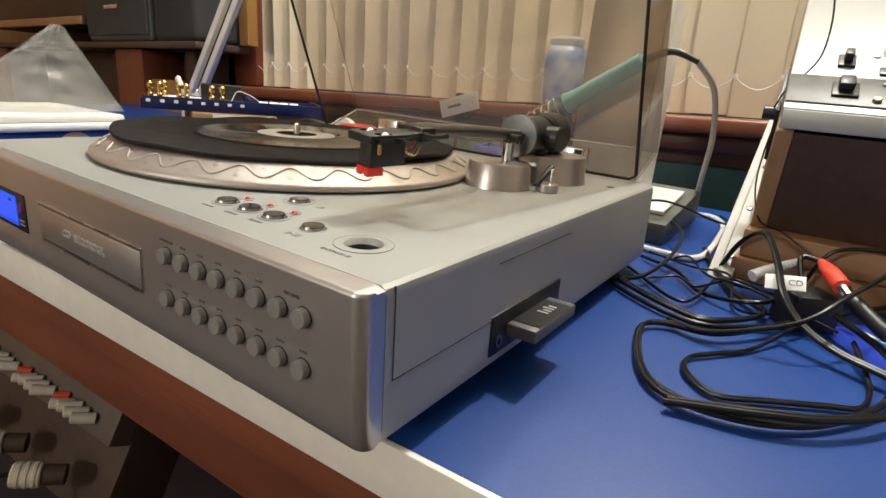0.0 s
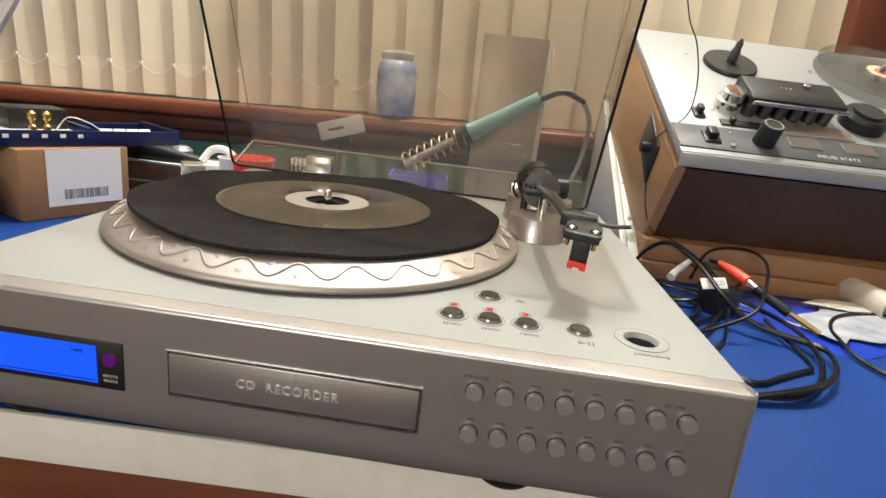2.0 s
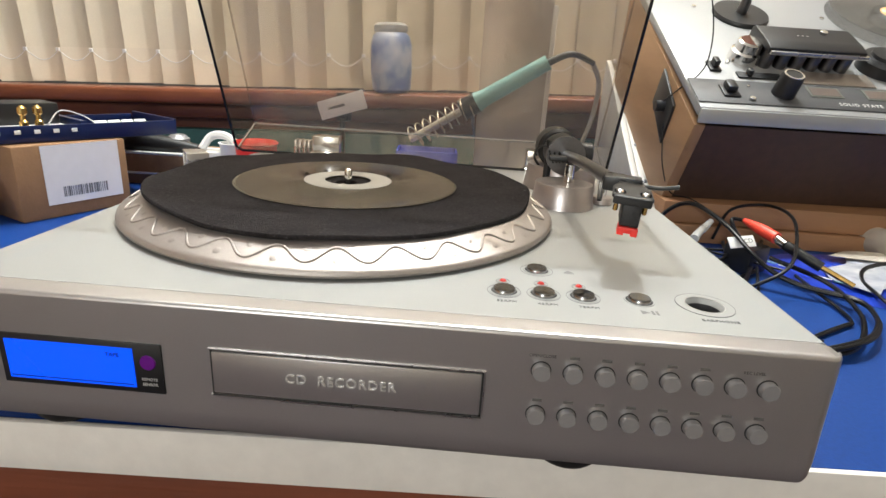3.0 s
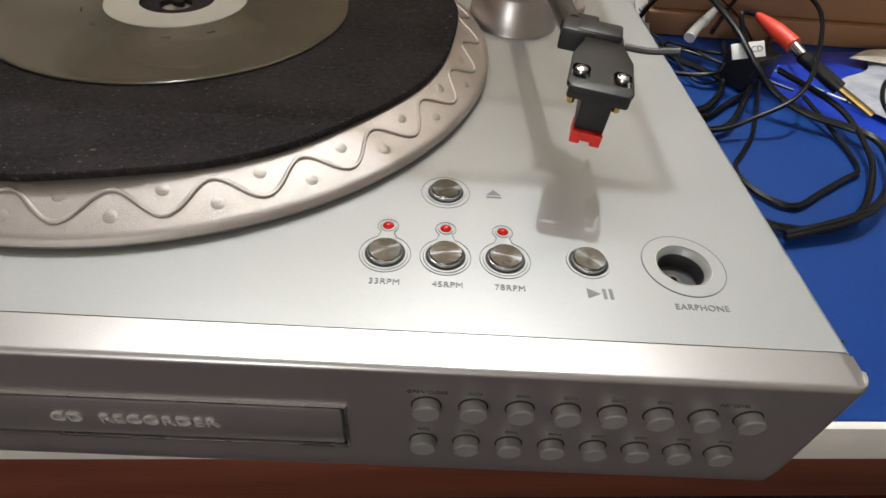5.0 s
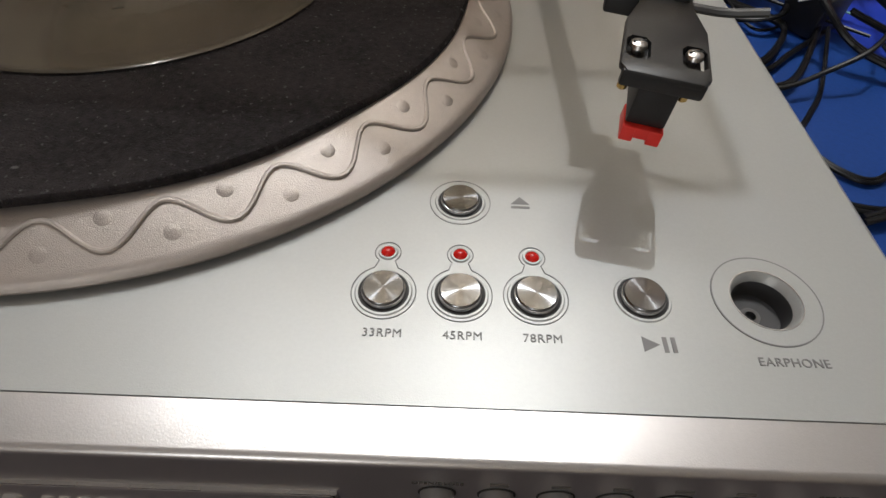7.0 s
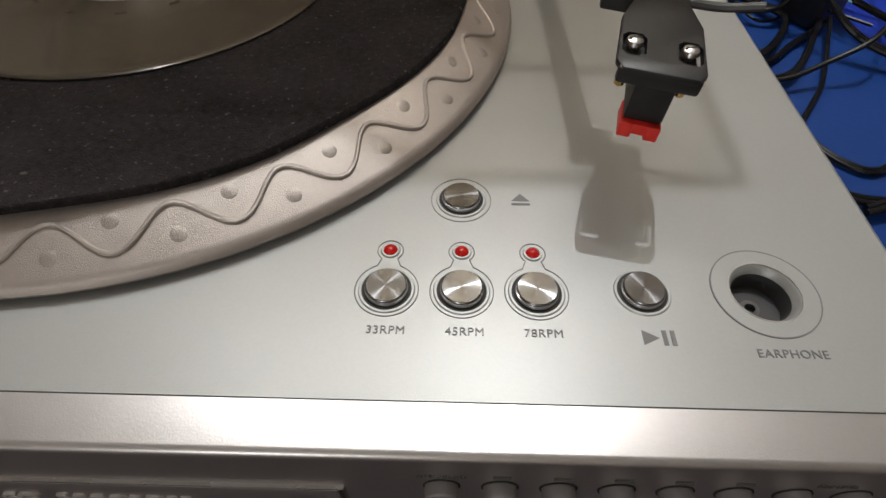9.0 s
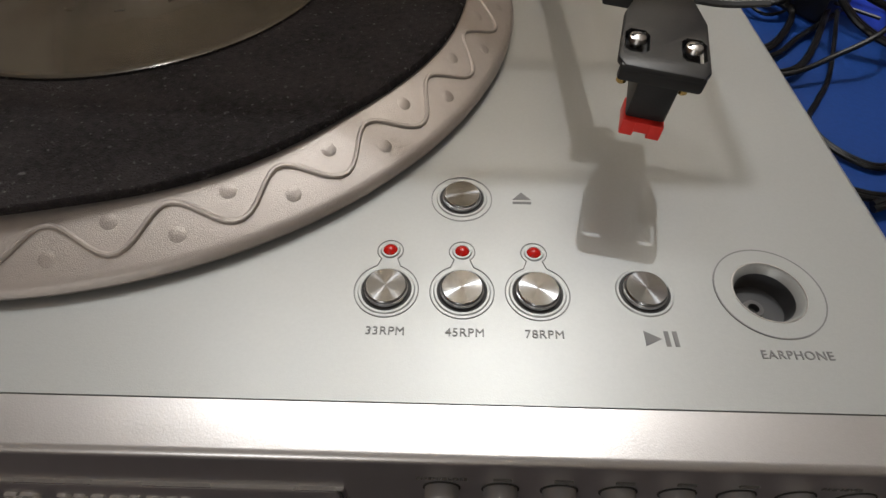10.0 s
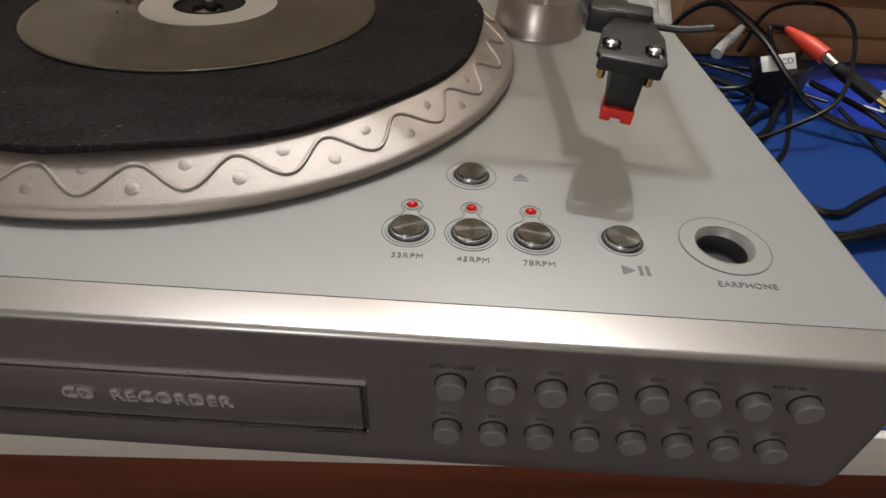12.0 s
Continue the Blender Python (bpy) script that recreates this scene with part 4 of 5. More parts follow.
part("hub", lathe([(0.005, 0), (0.028, 0), (0.028, 0.0148), (0.005, 0.0148)], 48), REEL, reel)
part("hub_label", lathe([(0.006, 0.0149), (0.0195, 0.0149), (0.0195, 0.0153), (0.006, 0.0153)], 48), material("cream_paper", (0.52, 0.47, 0.38), 0.6), reel, "orange and cream paper label")
part("hub_mark", lathe([(0.006, 0.0154), (0.0095, 0.0154), (0.0095, 0.0156), (0.006, 0.0156)], 32), RED_RUBBER, reel)
ORANGE = material("orange_print", (0.72, 0.33, 0.05), 0.6)
for a_ in range(6):
    part("label_mark", rod(0.0022, 0.0003, m=pose(0.0150 * math.cos(a_ * math.pi / 3), 0.0150 * math.sin(a_ * math.pi / 3), 0.0153)), ORANGE, reel)
part("label_rim", lathe([(0.0180, 0.0153), (0.0194, 0.0153), (0.0194, 0.0155), (0.0180, 0.0155)], 40), ORANGE, reel)
part("shaft", lathe([(0.005, 0), (0.005, 0.020), (0.002, 0.027), (0, 0.027)], 16), CHROME, reel)
sk = part("side_socket_plate", outline_x(XR0 - 0.0095, XR0 - 0.0062, [(0.505, 0.168), (0.555, 0.212), (0.575, 0.168), (0.525, 0.118)], 0.0005), BLACK, rcd, "black socket plate on the case side")
part("side_plug", rod(0.007, 0.012, m=pose(XR0 - 0.021, 0.535, 0.165, 0, 90, 0)), BLACK, sk)

PANEL_WHITE = material("aged_white_paint", (0.47, 0.455, 0.425), 0.5, 0, 0.08, 90, 9, 0.05, 400)
panel = thing("wedge_panel", I4, "white painted wedge-shaped panel with screw heads along its sloping edge", "panel")
part("panel_face", outline_x(0.060, 0.0690, [(0.452, 0.0005), (0.468, 0.0005), (0.83, 0.0005), (0.83, 0.226), (0.79, 0.205)], 0.001), PANEL_WHITE, panel)
ang = math.degrees(math.atan2(0.205, 0.338))
part("edge_strip", box(0.0692, 0.083, 0.0, 0.395, -0.010, 0.0, 0.001), PANEL_WHITE, panel, "white edge strip", pose(0, 0.4555, 0.004, ang, 0, 0))
for k in range(5):
    part("screw", lathe([(0.0035, 0), (0.003, 0.0015), (0, 0.002)], 14, pose(0.076, 0.4555, 0.004, ang, 0, 0) @ pose(0, 0.03 + 0.08 * k, 0.0)), DARK_METAL, panel)

# ---- things behind the turntable ----
ins = thing("instrument_case", I4, "tall brushed aluminium instrument case standing on the bench", "metal case")
part("front_face", box(-0.166, -0.070, 0.612, 0.618, 0.0005, 0.294, 0.001), ALU, ins)
part("housing", box(-0.163, -0.062, 0.6185, 0.675, 0.0005, 0.288, 0.003), LAMP_WHITE, ins, "white enamelled housing")

HAZY_LID = smoke("hazy_clear_lid", (0.85, 0.87, 0.9), gloss=0.1, rough=0.1, haze=0.3)
jar = thing("jar", ROOM @ pose(-0.345, YW - 0.037, 0.150) @ Matrix.Scale(1.13, 4), "squat blue glazed storage jar with a lid on the sill", "jar")
part("pot", lathe([(0, 0.0005), (0.030, 0.0005), (0.036, 0.006), (0.038, 0.03), (0.038, 0.085), (0.034, 0.100), (0.028, 0.106), (0.0, 0.106)], 40), GLAZE, jar)
part("lid", lathe([(0.029, 0.1065), (0.031, 0.110), (0.031, 0.118), (0.024, 0.123), (0.0, 0.124)], 40), HAZY_LID, jar, "hazy clear lid")
card = thing("card_holder", pose(-0.372, 0.625, 0.0), "small white card held in a black clip stand", "card holder")
part("stand", join(rod(0.022, 0.008, 0.002), rod(0.004, 0.112)), BLACK, card)
part("clip", box(-0.010, 0.012, 0.0003, 0.014, 0.108, 0.150, 0.002), BLACK, card)
part("card", box(-0.037, 0.037, -0.002, -0.0006, 0.118, 0.146, 0.0004), PAPER, card, "white card with printed words", pose(0.0, 0, 0.132, 0, -18, 0) @ pose(0, 0, -0.132))
part("print_bar", box(-0.022, 0.004, -0.0026, -0.0021, 0.130, 0.134), INK, card, "", pose(0.0, 0, 0.132, 0, -18, 0) @ pose(0, 0, -0.132))

# soldering iron in its spring holder
st = thing("soldering_stand", I4, "grey soldering stand with a white sponge tray", "soldering stand")
part("base", outline_x(-0.115, -0.004, [(0.535, 0.0005), (0.735, 0.0005), (0.735, 0.045), (0.72, 0.048), (0.535, 0.026)], 0.002), STATION, st)
part("sponge", box(-0.105, -0.016, 0.0, 0.115, 0.0, 0.006, 0.002), TUB_WHITE, st, "white sponge", pose(0, 0.565, 0.0305, 6.5, 0, 0))
hd, he = Vector((-0.169, 0.575, 0.151)), Vector((-0.078, 0.566, 0.209))
ax = (he - hd).normalized()
coil_tip = hd - ax * 0.105
side_ = ax.cross(Vector((0, 0, 1))).normalized()
up_ = side_.cross(ax)
coil = []
for k in range(8 * 16 + 1):
    a = 2 * math.pi * k / 16
    r_ = 0.0165 - 0.002 * k / 128
    coil.append(coil_tip + ax * (0.098 * k / 128) + r_ * (math.cos(a) * side_ + math.sin(a) * up_))
COIL = material("tarnished_spring_steel", (0.50, 0.42, 0.32), 0.38, 0.9, 0.25, 200, 60)
part("coil", tube(coil, 0.0012, 5, raw=True), COIL, st, "tarnished steel spring coil")
part("holder_arm", tube([(-0.10, 0.64, 0.02), (-0.16, 0.63, 0.09), hd + Vector((-0.006, 0.016, -0.004))], 0.003, 8), DARK_METAL, st)
iron = thing("soldering_iron", I4, "aqua-handled soldering iron resting in a spring holder", "soldering iron")
part("handle", tube([hd + ax * (0.112 * q / 8) for q in range(9)], lambda q: 0.0125 - 0.002 * q + (0.0025 if q < 0.1 else 0), 14, raw=True), AQUA, iron, "aqua plastic handle")
part("collar", tube([hd - ax * 0.022, hd - ax * 0.004, hd + ax * 0.002], 0.0150, 14, raw=True), BLACK, iron, "black collar")
part("barrel", tube([coil_tip - ax * 0.004, hd - ax * 0.022], 0.0058, 10, raw=True), KNOB_WHITE, iron, "cream barrel")
e2 = hd + ax * 0.112
part("strain_relief", tube([e2 - ax * 0.004, e2 + Vector((0.03, 0.0, 0.012)), e2 + Vector((0.062, 0.002, 0.002))], lambda q: 0.0052 - 0.0018 * q, 10), BLACK, iron, "dark rubber strain relief")
part("cord", tube([e2 + Vector((0.060, 0.002, 0.003)), (0.004, 0.60, 0.185), (0.008, 0.64, 0.13), (0.000, 0.68, 0.075), (-0.006, 0.715, 0.049)], 0.0036, 8), GREY_CORD, iron, "pale grey cord")

bin_ = thing("parts_tray", pose(-0.232, 0.545, 0.0, 0, 0, 4), "small blue plastic parts tray", "parts tray")
part("tray", join(box(-0.042, 0.042, -0.026, -0.0235, 0.0005, 0.086, 0.001), box(-0.042, 0.042, 0.0235, 0.026, 0.0005, 0.086, 0.001), box(-0.042, -0.0395, -0.0232, 0.0232, 0.0005, 0.086, 0.001),
                  box(0.0395, 0.042, -0.0232, 0.0232, 0.0005, 0.086, 0.001), box(-0.0393, 0.0393, -0.0232, 0.0232, 0.0005, 0.003)), BLUE_BIN, bin_)
cup = thing("red_pot", pose(-0.447, 0.470, 0.0), "shallow red plastic pot with a turned-over rim", "pot")
part("pot", lathe([(0, 0.0005), (0.020, 0.0005), (0.026, 0.088), (0.028, 0.090), (0.026, 0.092), (0.024, 0.088), (0.018, 0.004), (0, 0.004)], 28), RED, cup)
mug = thing("white_pot", pose(-0.490, 0.500, 0.0), "small white plastic pot", "pot")
part("pot", lathe([(0, 0.0005), (0.014, 0.0005), (0.018, 0.080), (0.020, 0.083), (0.017, 0.083), (0.012, 0.004), (0, 0.004)], 24), TUB_WHITE, mug)
drw = thing("wooden_box", pose(-0.640, 0.600, 0.0, 0, 0, 3), "long wooden drawer box with a white rim", "box")
part("box_front", box(-0.090, 0.105, -0.030, -0.024, 0.0005, 0.046, 0.001), CASE_WOOD, drw)
part("box_back", box(-0.090, 0.105, 0.070, 0.076, 0.0005, 0.046, 0.001), CASE_WOOD, drw)
part("box_floor", box(-0.090, 0.105, -0.0238, 0.0698, 0.0005, 0.040), CASE_WOOD, drw)
part("rim", box(-0.093, 0.108, -0.034, -0.0232, 0.0462, 0.0500, 0.001), TUB_WHITE, drw, "white rim")
part("rim", box(-0.093, 0.108, -0.0335, -0.030, 0.016, 0.019, 0.0005), TUB_WHITE, drw)
tool = thing("black_tool", pose(-0.655, 0.585, 0.0402, 0, 0, 8), "black plastic hand tool lying in the wooden box", "tool")
part("grip", tube([(-0.07, 0, 0.012), (-0.03, 0.004, 0.020), (0.02, 0.0, 0.017), (0.07, -0.004, 0.012)], lambda q: 0.010 + 0.006 * math.sin(3.1 * q), 12), BLACK, tool)
part("knob", lathe([(0, 0), (0.016, 0.002), (0.017, 0.010), (0.010, 0.016), (0, 0.017)], 20, pose(0.035, 0.01, 0.018)), GREY_BTN, tool)
clip = thing("metal_bracket", pose(-0.497, 0.405, 0.0, 0, 0, 35), "folded bright metal bracket leaning by the turntable", "bracket")
part("leaf", join(box(-0.012, 0.012, -0.003, 0.0, 0.0005, 0.085, 0.001), box(-0.012, 0.012, -0.030, 0.0, 0.085, 0.088, 0.001), box(-0.012, 0.012, -0.033, -0.030, 0.060, 0.088, 0.001)), BRUSHED, clip)
clamp = thing("white_clamp", I4, "bent white plastic clamp", "clamp")
part("bow", tube([(-0.535, 0.50, 0.072), (-0.525, 0.51, 0.088), (-0.505, 0.51, 0.090), (-0.485, 0.505, 0.078)], 0.0055, 8), TUB_WHITE, clamp)
part("plate", box(-0.545, -0.470, 0.49, 0.53, 0.0005, 0.070, 0.003), TUB_WHITE, clamp)
sock = thing("small_connector", pose(-0.395, 0.515, 0.0), "small black and silver connector block", "connector")
part("block", box(-0.016, 0.016, -0.010, 0.010, 0.0005, 0.082, 0.002), BLACK, sock)
for k in range(5):
    part("fin", box(-0.013 + 0.006 * k, -0.010 + 0.006 * k, -0.012, 0.008, 0.062, 0.092, 0.0005), BRUSHED, sock)

# ---- left end of the bench ----
ct = thing("carton", pose(-0.613, 0.455, 0.0, 0, 0, 64), "brown cardboard carton with a white barcode label", "carton")
part("carton_body", box(-0.126, 0.0, 0.0, 0.15, 0.0005, 0.086, 0.0015), CARD, ct)
lb = part("label_sheet", box(-0.098, -0.010, -0.0008, -0.0002, 0.016, 0.085), PAPER, ct, "white shipping label")
rb = random.Random(7)
bx = -0.080
while bx < -0.030:
    w_ = rb.choice((0.0006, 0.0010, 0.0018))
    part("barcode_bar", box(bx, bx + w_, -0.0011, -0.0009, 0.024, 0.036), INK, lb)
    bx += w_ + rb.choice((0.0007, 0.0012, 0.0016))
ch = thing("blue_circuit_tray", pose(-0.712, 0.425, 0.087, 0, 0, 57), "blue plastic tray holding a circuit board with brass posts", "circuit tray")
part("tray", join(box(-0.115, 0.15, -0.060, 0.060, 0.0, 0.004, 0.001), box(-0.115, 0.15, -0.063, -0.060, 0.0, 0.019, 0.001), box(-0.115, 0.15, 0.060, 0.063, 0.0, 0.016, 0.001),
                  box(-0.118, -0.115, -0.06, 0.06, 0.0, 0.016, 0.001), box(0.15, 0.153, -0.06, 0.06, 0.0, 0.020, 0.001), box(0.035, 0.042, -0.06, 0.06, 0.004, 0.022, 0.001)), PCB_BLUE, ch)
part("circuit_board", box(-0.110, 0.030, -0.055, 0.055, 0.013, 0.0148, 0.0003), PAPER, ch, "pale circuit board")
for i, (ux, uy) in enumerate(((-0.105, -0.045), (-0.092, -0.045), (-0.065, -0.045), (-0.055, -0.045), (-0.018, -0.045), (-0.003, -0.045), (-0.09, 0.02), (-0.02, 0.02))):
    part("brass_post", lathe([(0, 0), (0.0045, 0), (0.0045, 0.007), (0.0028, 0.009), (0.0028, 0.014), (0.0050, 0.016), (0.0050, 0.022), (0.002, 0.025), (0, 0.025)], 16, pose(ux, uy, 0.0148)), BRASS, ch)
for k in range(8):
    part("solder_point", box(-0.110 + 0.019 * k, -0.104 + 0.019 * k, -0.0638, -0.0631, 0.010, 0.0145, 0.0002), TUB_WHITE, ch)
part("film_capacitor", box(-0.035, 0.028, -0.02, 0.03, 0.0150, 0.040, 0.002), BLACK, ch)
part("card_edge", box(0.048, 0.130, -0.058, -0.050, 0.0045, 0.016, 0.001), TUB_WHITE, ch)
for k in range(4):
    part("tooth", outline_x(0.052 + 0.016 * k, 0.066 + 0.016 * k, [(-0.0585, 0.016), (-0.050, 0.016), (-0.054, 0.021)]), TUB_WHITE, ch)
part("wire_loop", tube([(0.01, -0.03, 0.015), (0.02, -0.045, 0.033), (0.04, -0.05, 0.028), (0.055, -0.05, 0.018)], 0.0008, 6), TUB_WHITE, ch)

tub = thing("plastic_tub", pose(-0.700, 0.275, 0.0, 0, 0, 96), "blue printed food tub with a white lid", "tub")
part("tub_body", box(-0.19, -0.006, 0.006, 0.20, 0.0005, 0.058, 0.010, 3), TUB_BLUE, tub, "blue printed body")
part("tub_lid", join(box(-0.197, 0.001, -0.001, 0.207, 0.0583, 0.068, 0.004), box(-0.185, -0.011, 0.011, 0.195, 0.068, 0.078, 0.004)), TUB_WHITE, tub, "white lid")
part("tub_print", lathe([(0, 0), (0.019, 0.0006), (0.024, 0.0), (0, -0.0004)], 24, pose(-0.085, 0.0056, 0.033, 90)), KNOB_WHITE, tub, "cream printed jug")
part("tub_print", box(-0.100, -0.070, 0.0047, 0.0056, 0.030, 0.052, 0.0003), KNOB_WHITE, tub)
for a_ in (-45, 45):
    part("tub_print", box(-0.007, 0.007, -0.0004, 0.0004, -0.0012, 0.0012), PAPER, tub, "", pose(-0.035, 0.0053, 0.046, 0, a_, 0))
for px_, pz_ in ((-0.028, 0.028), (-0.020, 0.018), (-0.034, 0.016), (-0.024, 0.010)):
    part("tub_print", lathe([(0, 0), (0.004, 0.0004), (0.006, 0), (0, -0.0003)], 12, pose(px_, 0.0056, pz_, 90)), material("print_blue", (0.25, 0.35, 0.55), 0.5) if px_ == -0.028 else PAPER, tub)


def zip_bag():
    """A crumpled clear bag standing up in a peak."""
    bm = bmesh.new()
    n, m_ = 22, 16
    for side in (-1, 1):
        g = []
        for j in range(m_ + 1):
            v = j / m_
            row = []
            for i in range(n + 1):
                u = i / n
                half = 0.110 * (1 - v) + 0.006
                x = (u - 0.5) * 2 * half + 0.040 * v
                bulge = side * (0.034 * (1 - v) ** 1.6 * math.sin(math.pi * u) ** 1.5 + 0.001)
                cr = 0.010 * abs(noise.noise(Vector((u * 5 + side, v * 5, 1.3)))) + 0.006 * abs(noise.noise(Vector((u * 12, v * 13, side * 3)))) - 0.004
                row.append(bm.verts.new((x, bulge + cr, 0.112 * v + cr * 0.5 * (1 if v > 0.05 else 0))))
            g.append(row)
        for a, b in zip(g, g[1:]):
            for i in range(n):
                bm.faces.new((a[i], a[i + 1], b[i + 1], b[i]))
    return bm


bag = part("plastic_bag", zip_bag(), CLEAR, None, "", pose(-0.755, 0.165, 0.079, 0, 0, 88))
tagged(bag, "crumpled clear zip bag standing on the tub lid", "bag")
part("zip_strip", tube([(-0.072, 0.0, 0.028), (-0.020, 0.0, 0.067), (0.030, 0.0, 0.104)], 0.0016, 6), CLEAR, bag)

lamp = thing("desk_lamp", pose(-0.965, 0.520, 0.0), "white enamelled spring-arm desk lamp clamped to the bench", "desk lamp")
part("clamp", box(-0.030, 0.030, -0.020, 0.020, 0.0005, 0.045, 0.004), LAMP_WHITE, lamp)
part("bracket", outline_x(-0.006, 0.006, [(-0.022, 0.045), (0.022, 0.045), (0.014, 0.105), (-0.014, 0.105)], 0.002), LAMP_WHITE, lamp)
for dx_ in (0.0, 0.036):
    part("arm", box(-0.007, 0.007, -0.005, 0.005, 0.0, 0.42, 0.0015), LAMP_WHITE, lamp, "white arm bar", pose(-0.004 + dx_, 0, 0.095, 0, 36, 0))
part("pointer", box(-0.006, 0.006, -0.004, 0.004, 0.0, 0.060, 0.002), LAMP_WHITE, lamp, "", pose(0.0, -0.008, 0.078, 0, -38, 0))
part("spring", tube([(0.03, 0.012, 0.11), (0.15, 0.012, 0.27), (0.24, 0.012, 0.39)], 0.006, 8), BRUSHED, lamp, "long steel spring")
clut = thing("tangled_leads", I4, "tangle of dark and coloured leads behind the tub", "leads")
rc = random.Random(11)
for k, mt in enumerate((BLACK_GLOSS, BLACK_GLOSS, RED_RUBBER, BLACK_GLOSS, PCB_BLUE, BLACK_GLOSS)):
    pts_ = [(-0.78 + rc.uniform(-0.07, 0.11), 0.42 + rc.uniform(-0.09, 0.09), rc.uniform(0.006, 0.045)) for _ in range(7)]
    part("lead", tube(pts_, 0.005 if mt is BLACK_GLOSS else 0.003, 7), mt, clut)

# ---- far left corner ----
OCHRE = material("ochre_varnished_wood", (0.30, 0.155, 0.045), 0.45, 0, 0.2, 30, 5, 0.1, 200, stretch=(1, 1, 0.12))
cab = thing("cupboard", ROOM, "dark brown timber cupboard with open shelf in the corner", "cupboard")
part("upright", box(-1.905, -1.730, 0.82, 0.98, -0.70, 0.245, 0.004), BROWN_UP, cab, "red-brown timber upright")
part("upright", box(-2.95, -2.85, 0.82, 0.98, -0.70, 0.245, 0.004), BROWN_UP, cab)
part("upright", box(-1.55, -1.50, 0.86, 0.98, -0.70, 0.245, 0.004), DARK_PANEL, cab)
part("shelf", box(-2.95, -1.39, 0.80, 0.98, 0.246, 0.266, 0.003), DARK_PANEL, cab)
part("door", box(-1.728, -1.552, 0.845, 0.865, -0.70, 0.155, 0.003), OCHRE, cab, "ochre varnished door")
part("upper_shelf", box(-2.95, -2.07, 0.80, 0.98, 0.322, 0.352, 0.003), DARK_PANEL, cab)
part("shelf_edge", box(-2.95, -2.07, 0.795, 0.7995, 0.324, 0.350, 0.001), PLY, cab, "pale timber edge")
# Filler block, added to keep the void above the shelf dark.
part("upper_cabinet", box(-2.95, -2.07, 0.83, 0.98, 0.353, 1.20, 0.004), DARK_PANEL, cab, "added dark block filling the void above the shelf")
part("side_board", box(-1.384, -1.340, 0.94, 0.975, 0.268, 1.10, 0.002), OCHRE, cab, "pale timber side board")
part("back_board", box(-2.85, -1.552, 0.962, 0.978, -0.70, 0.24), DARK_PANEL, cab)
spk = thing("loudspeaker", ROOM @ pose(-1.785, 0.89, 0.2665), "grey-black cabinet loudspeaker on the cupboard", "loudspeaker")
part("cabinet", box(-0.265, 0.145, -0.08, 0.08, 0.0, 0.50, 0.012, 3), material("charcoal_vinyl", (0.05, 0.05, 0.052), 0.5, 0, 0.2, 200, 10), spk)
part("grille", box(-0.255, 0.135, -0.088, -0.081, 0.02, 0.48, 0.003), material("grey_grille_cloth", (0.045, 0.042, 0.038), 0.9, 0, 0.3, 400, 12, 0.3, 900), spk, "dark grey cloth grille")
part("badge", box(-0.125, -0.035, -0.0905, -0.0885, 0.100, 0.112, 0.0008), BRUSHED, spk, "small silver badge")
spk2 = thing("fabric_case", ROOM @ pose(-1.528, 0.89, 0.2665), "dark grey padded case beside the loudspeaker", "case")
part("flap", box(-0.102, 0.132, -0.084, -0.0805, 0.16, 0.285, 0.002), BLACK, spk2, "folded dark flap")
part("carry_handle", tube([(-0.04, 0, 0.300), (-0.03, 0, 0.325), (0.06, 0, 0.325), (0.07, 0, 0.300)], 0.008, 8), BLACK, spk2)
part("case_body", box(-0.10, 0.13, -0.08, 0.08, 0.0, 0.30, 0.02, 3), material("grey_fabric", (0.035, 0.034, 0.036), 0.9, 0, 0.3, 300, 10, 0.4, 700), spk2)

# ---- equipment under the bench ----
gear = thing("mixer_panel", pose(-0.80, 0.05, -0.42, 62, 0, 4), "worn grey equipment panel with knobs and white plugs, under the bench", "mixer")
part("panel_plate", box(-0.30, 0.275, 0.112, 0.30, -0.03, 0.0, 0.003), PANEL_GREY, gear)
rg = random.Random(5)
for i in range(9):
    for j in range(2):
        part("knob", lathe([(0, 0), (0.012, 0), (0.0105, 0.028), (0.009, 0.030), (0, 0.030)], 18, pose(-0.26 + 0.062 * i, 0.195 + 0.045 * j, 0, 8, -30, 0)), BLACK, gear)
    if i % 2:
        part("fader_slot", box(-0.272 + 0.062 * i, -0.248 + 0.062 * i, 0.262, 0.285, 0.0001, 0.004, 0.001), BLACK, gear)
for i in range(20):
    if i % 6 < 4:
        part("jack_plug", rod(0.0075, 0.030, 0.001, 14, pose(0.233 - 0.0175 * i, 0.135 + 0.0015 * (i % 3), 0.0, 12, -40, 0)), KNOB_WHITE, gear, "aged white plug")
    elif i % 6 == 4:
        part("red_cap", rod(0.006, 0.018, 0.001, 12, pose(0.233 - 0.0175 * i, 0.140, 0.0, 12, -40, 0)), RED_RUBBER, gear)
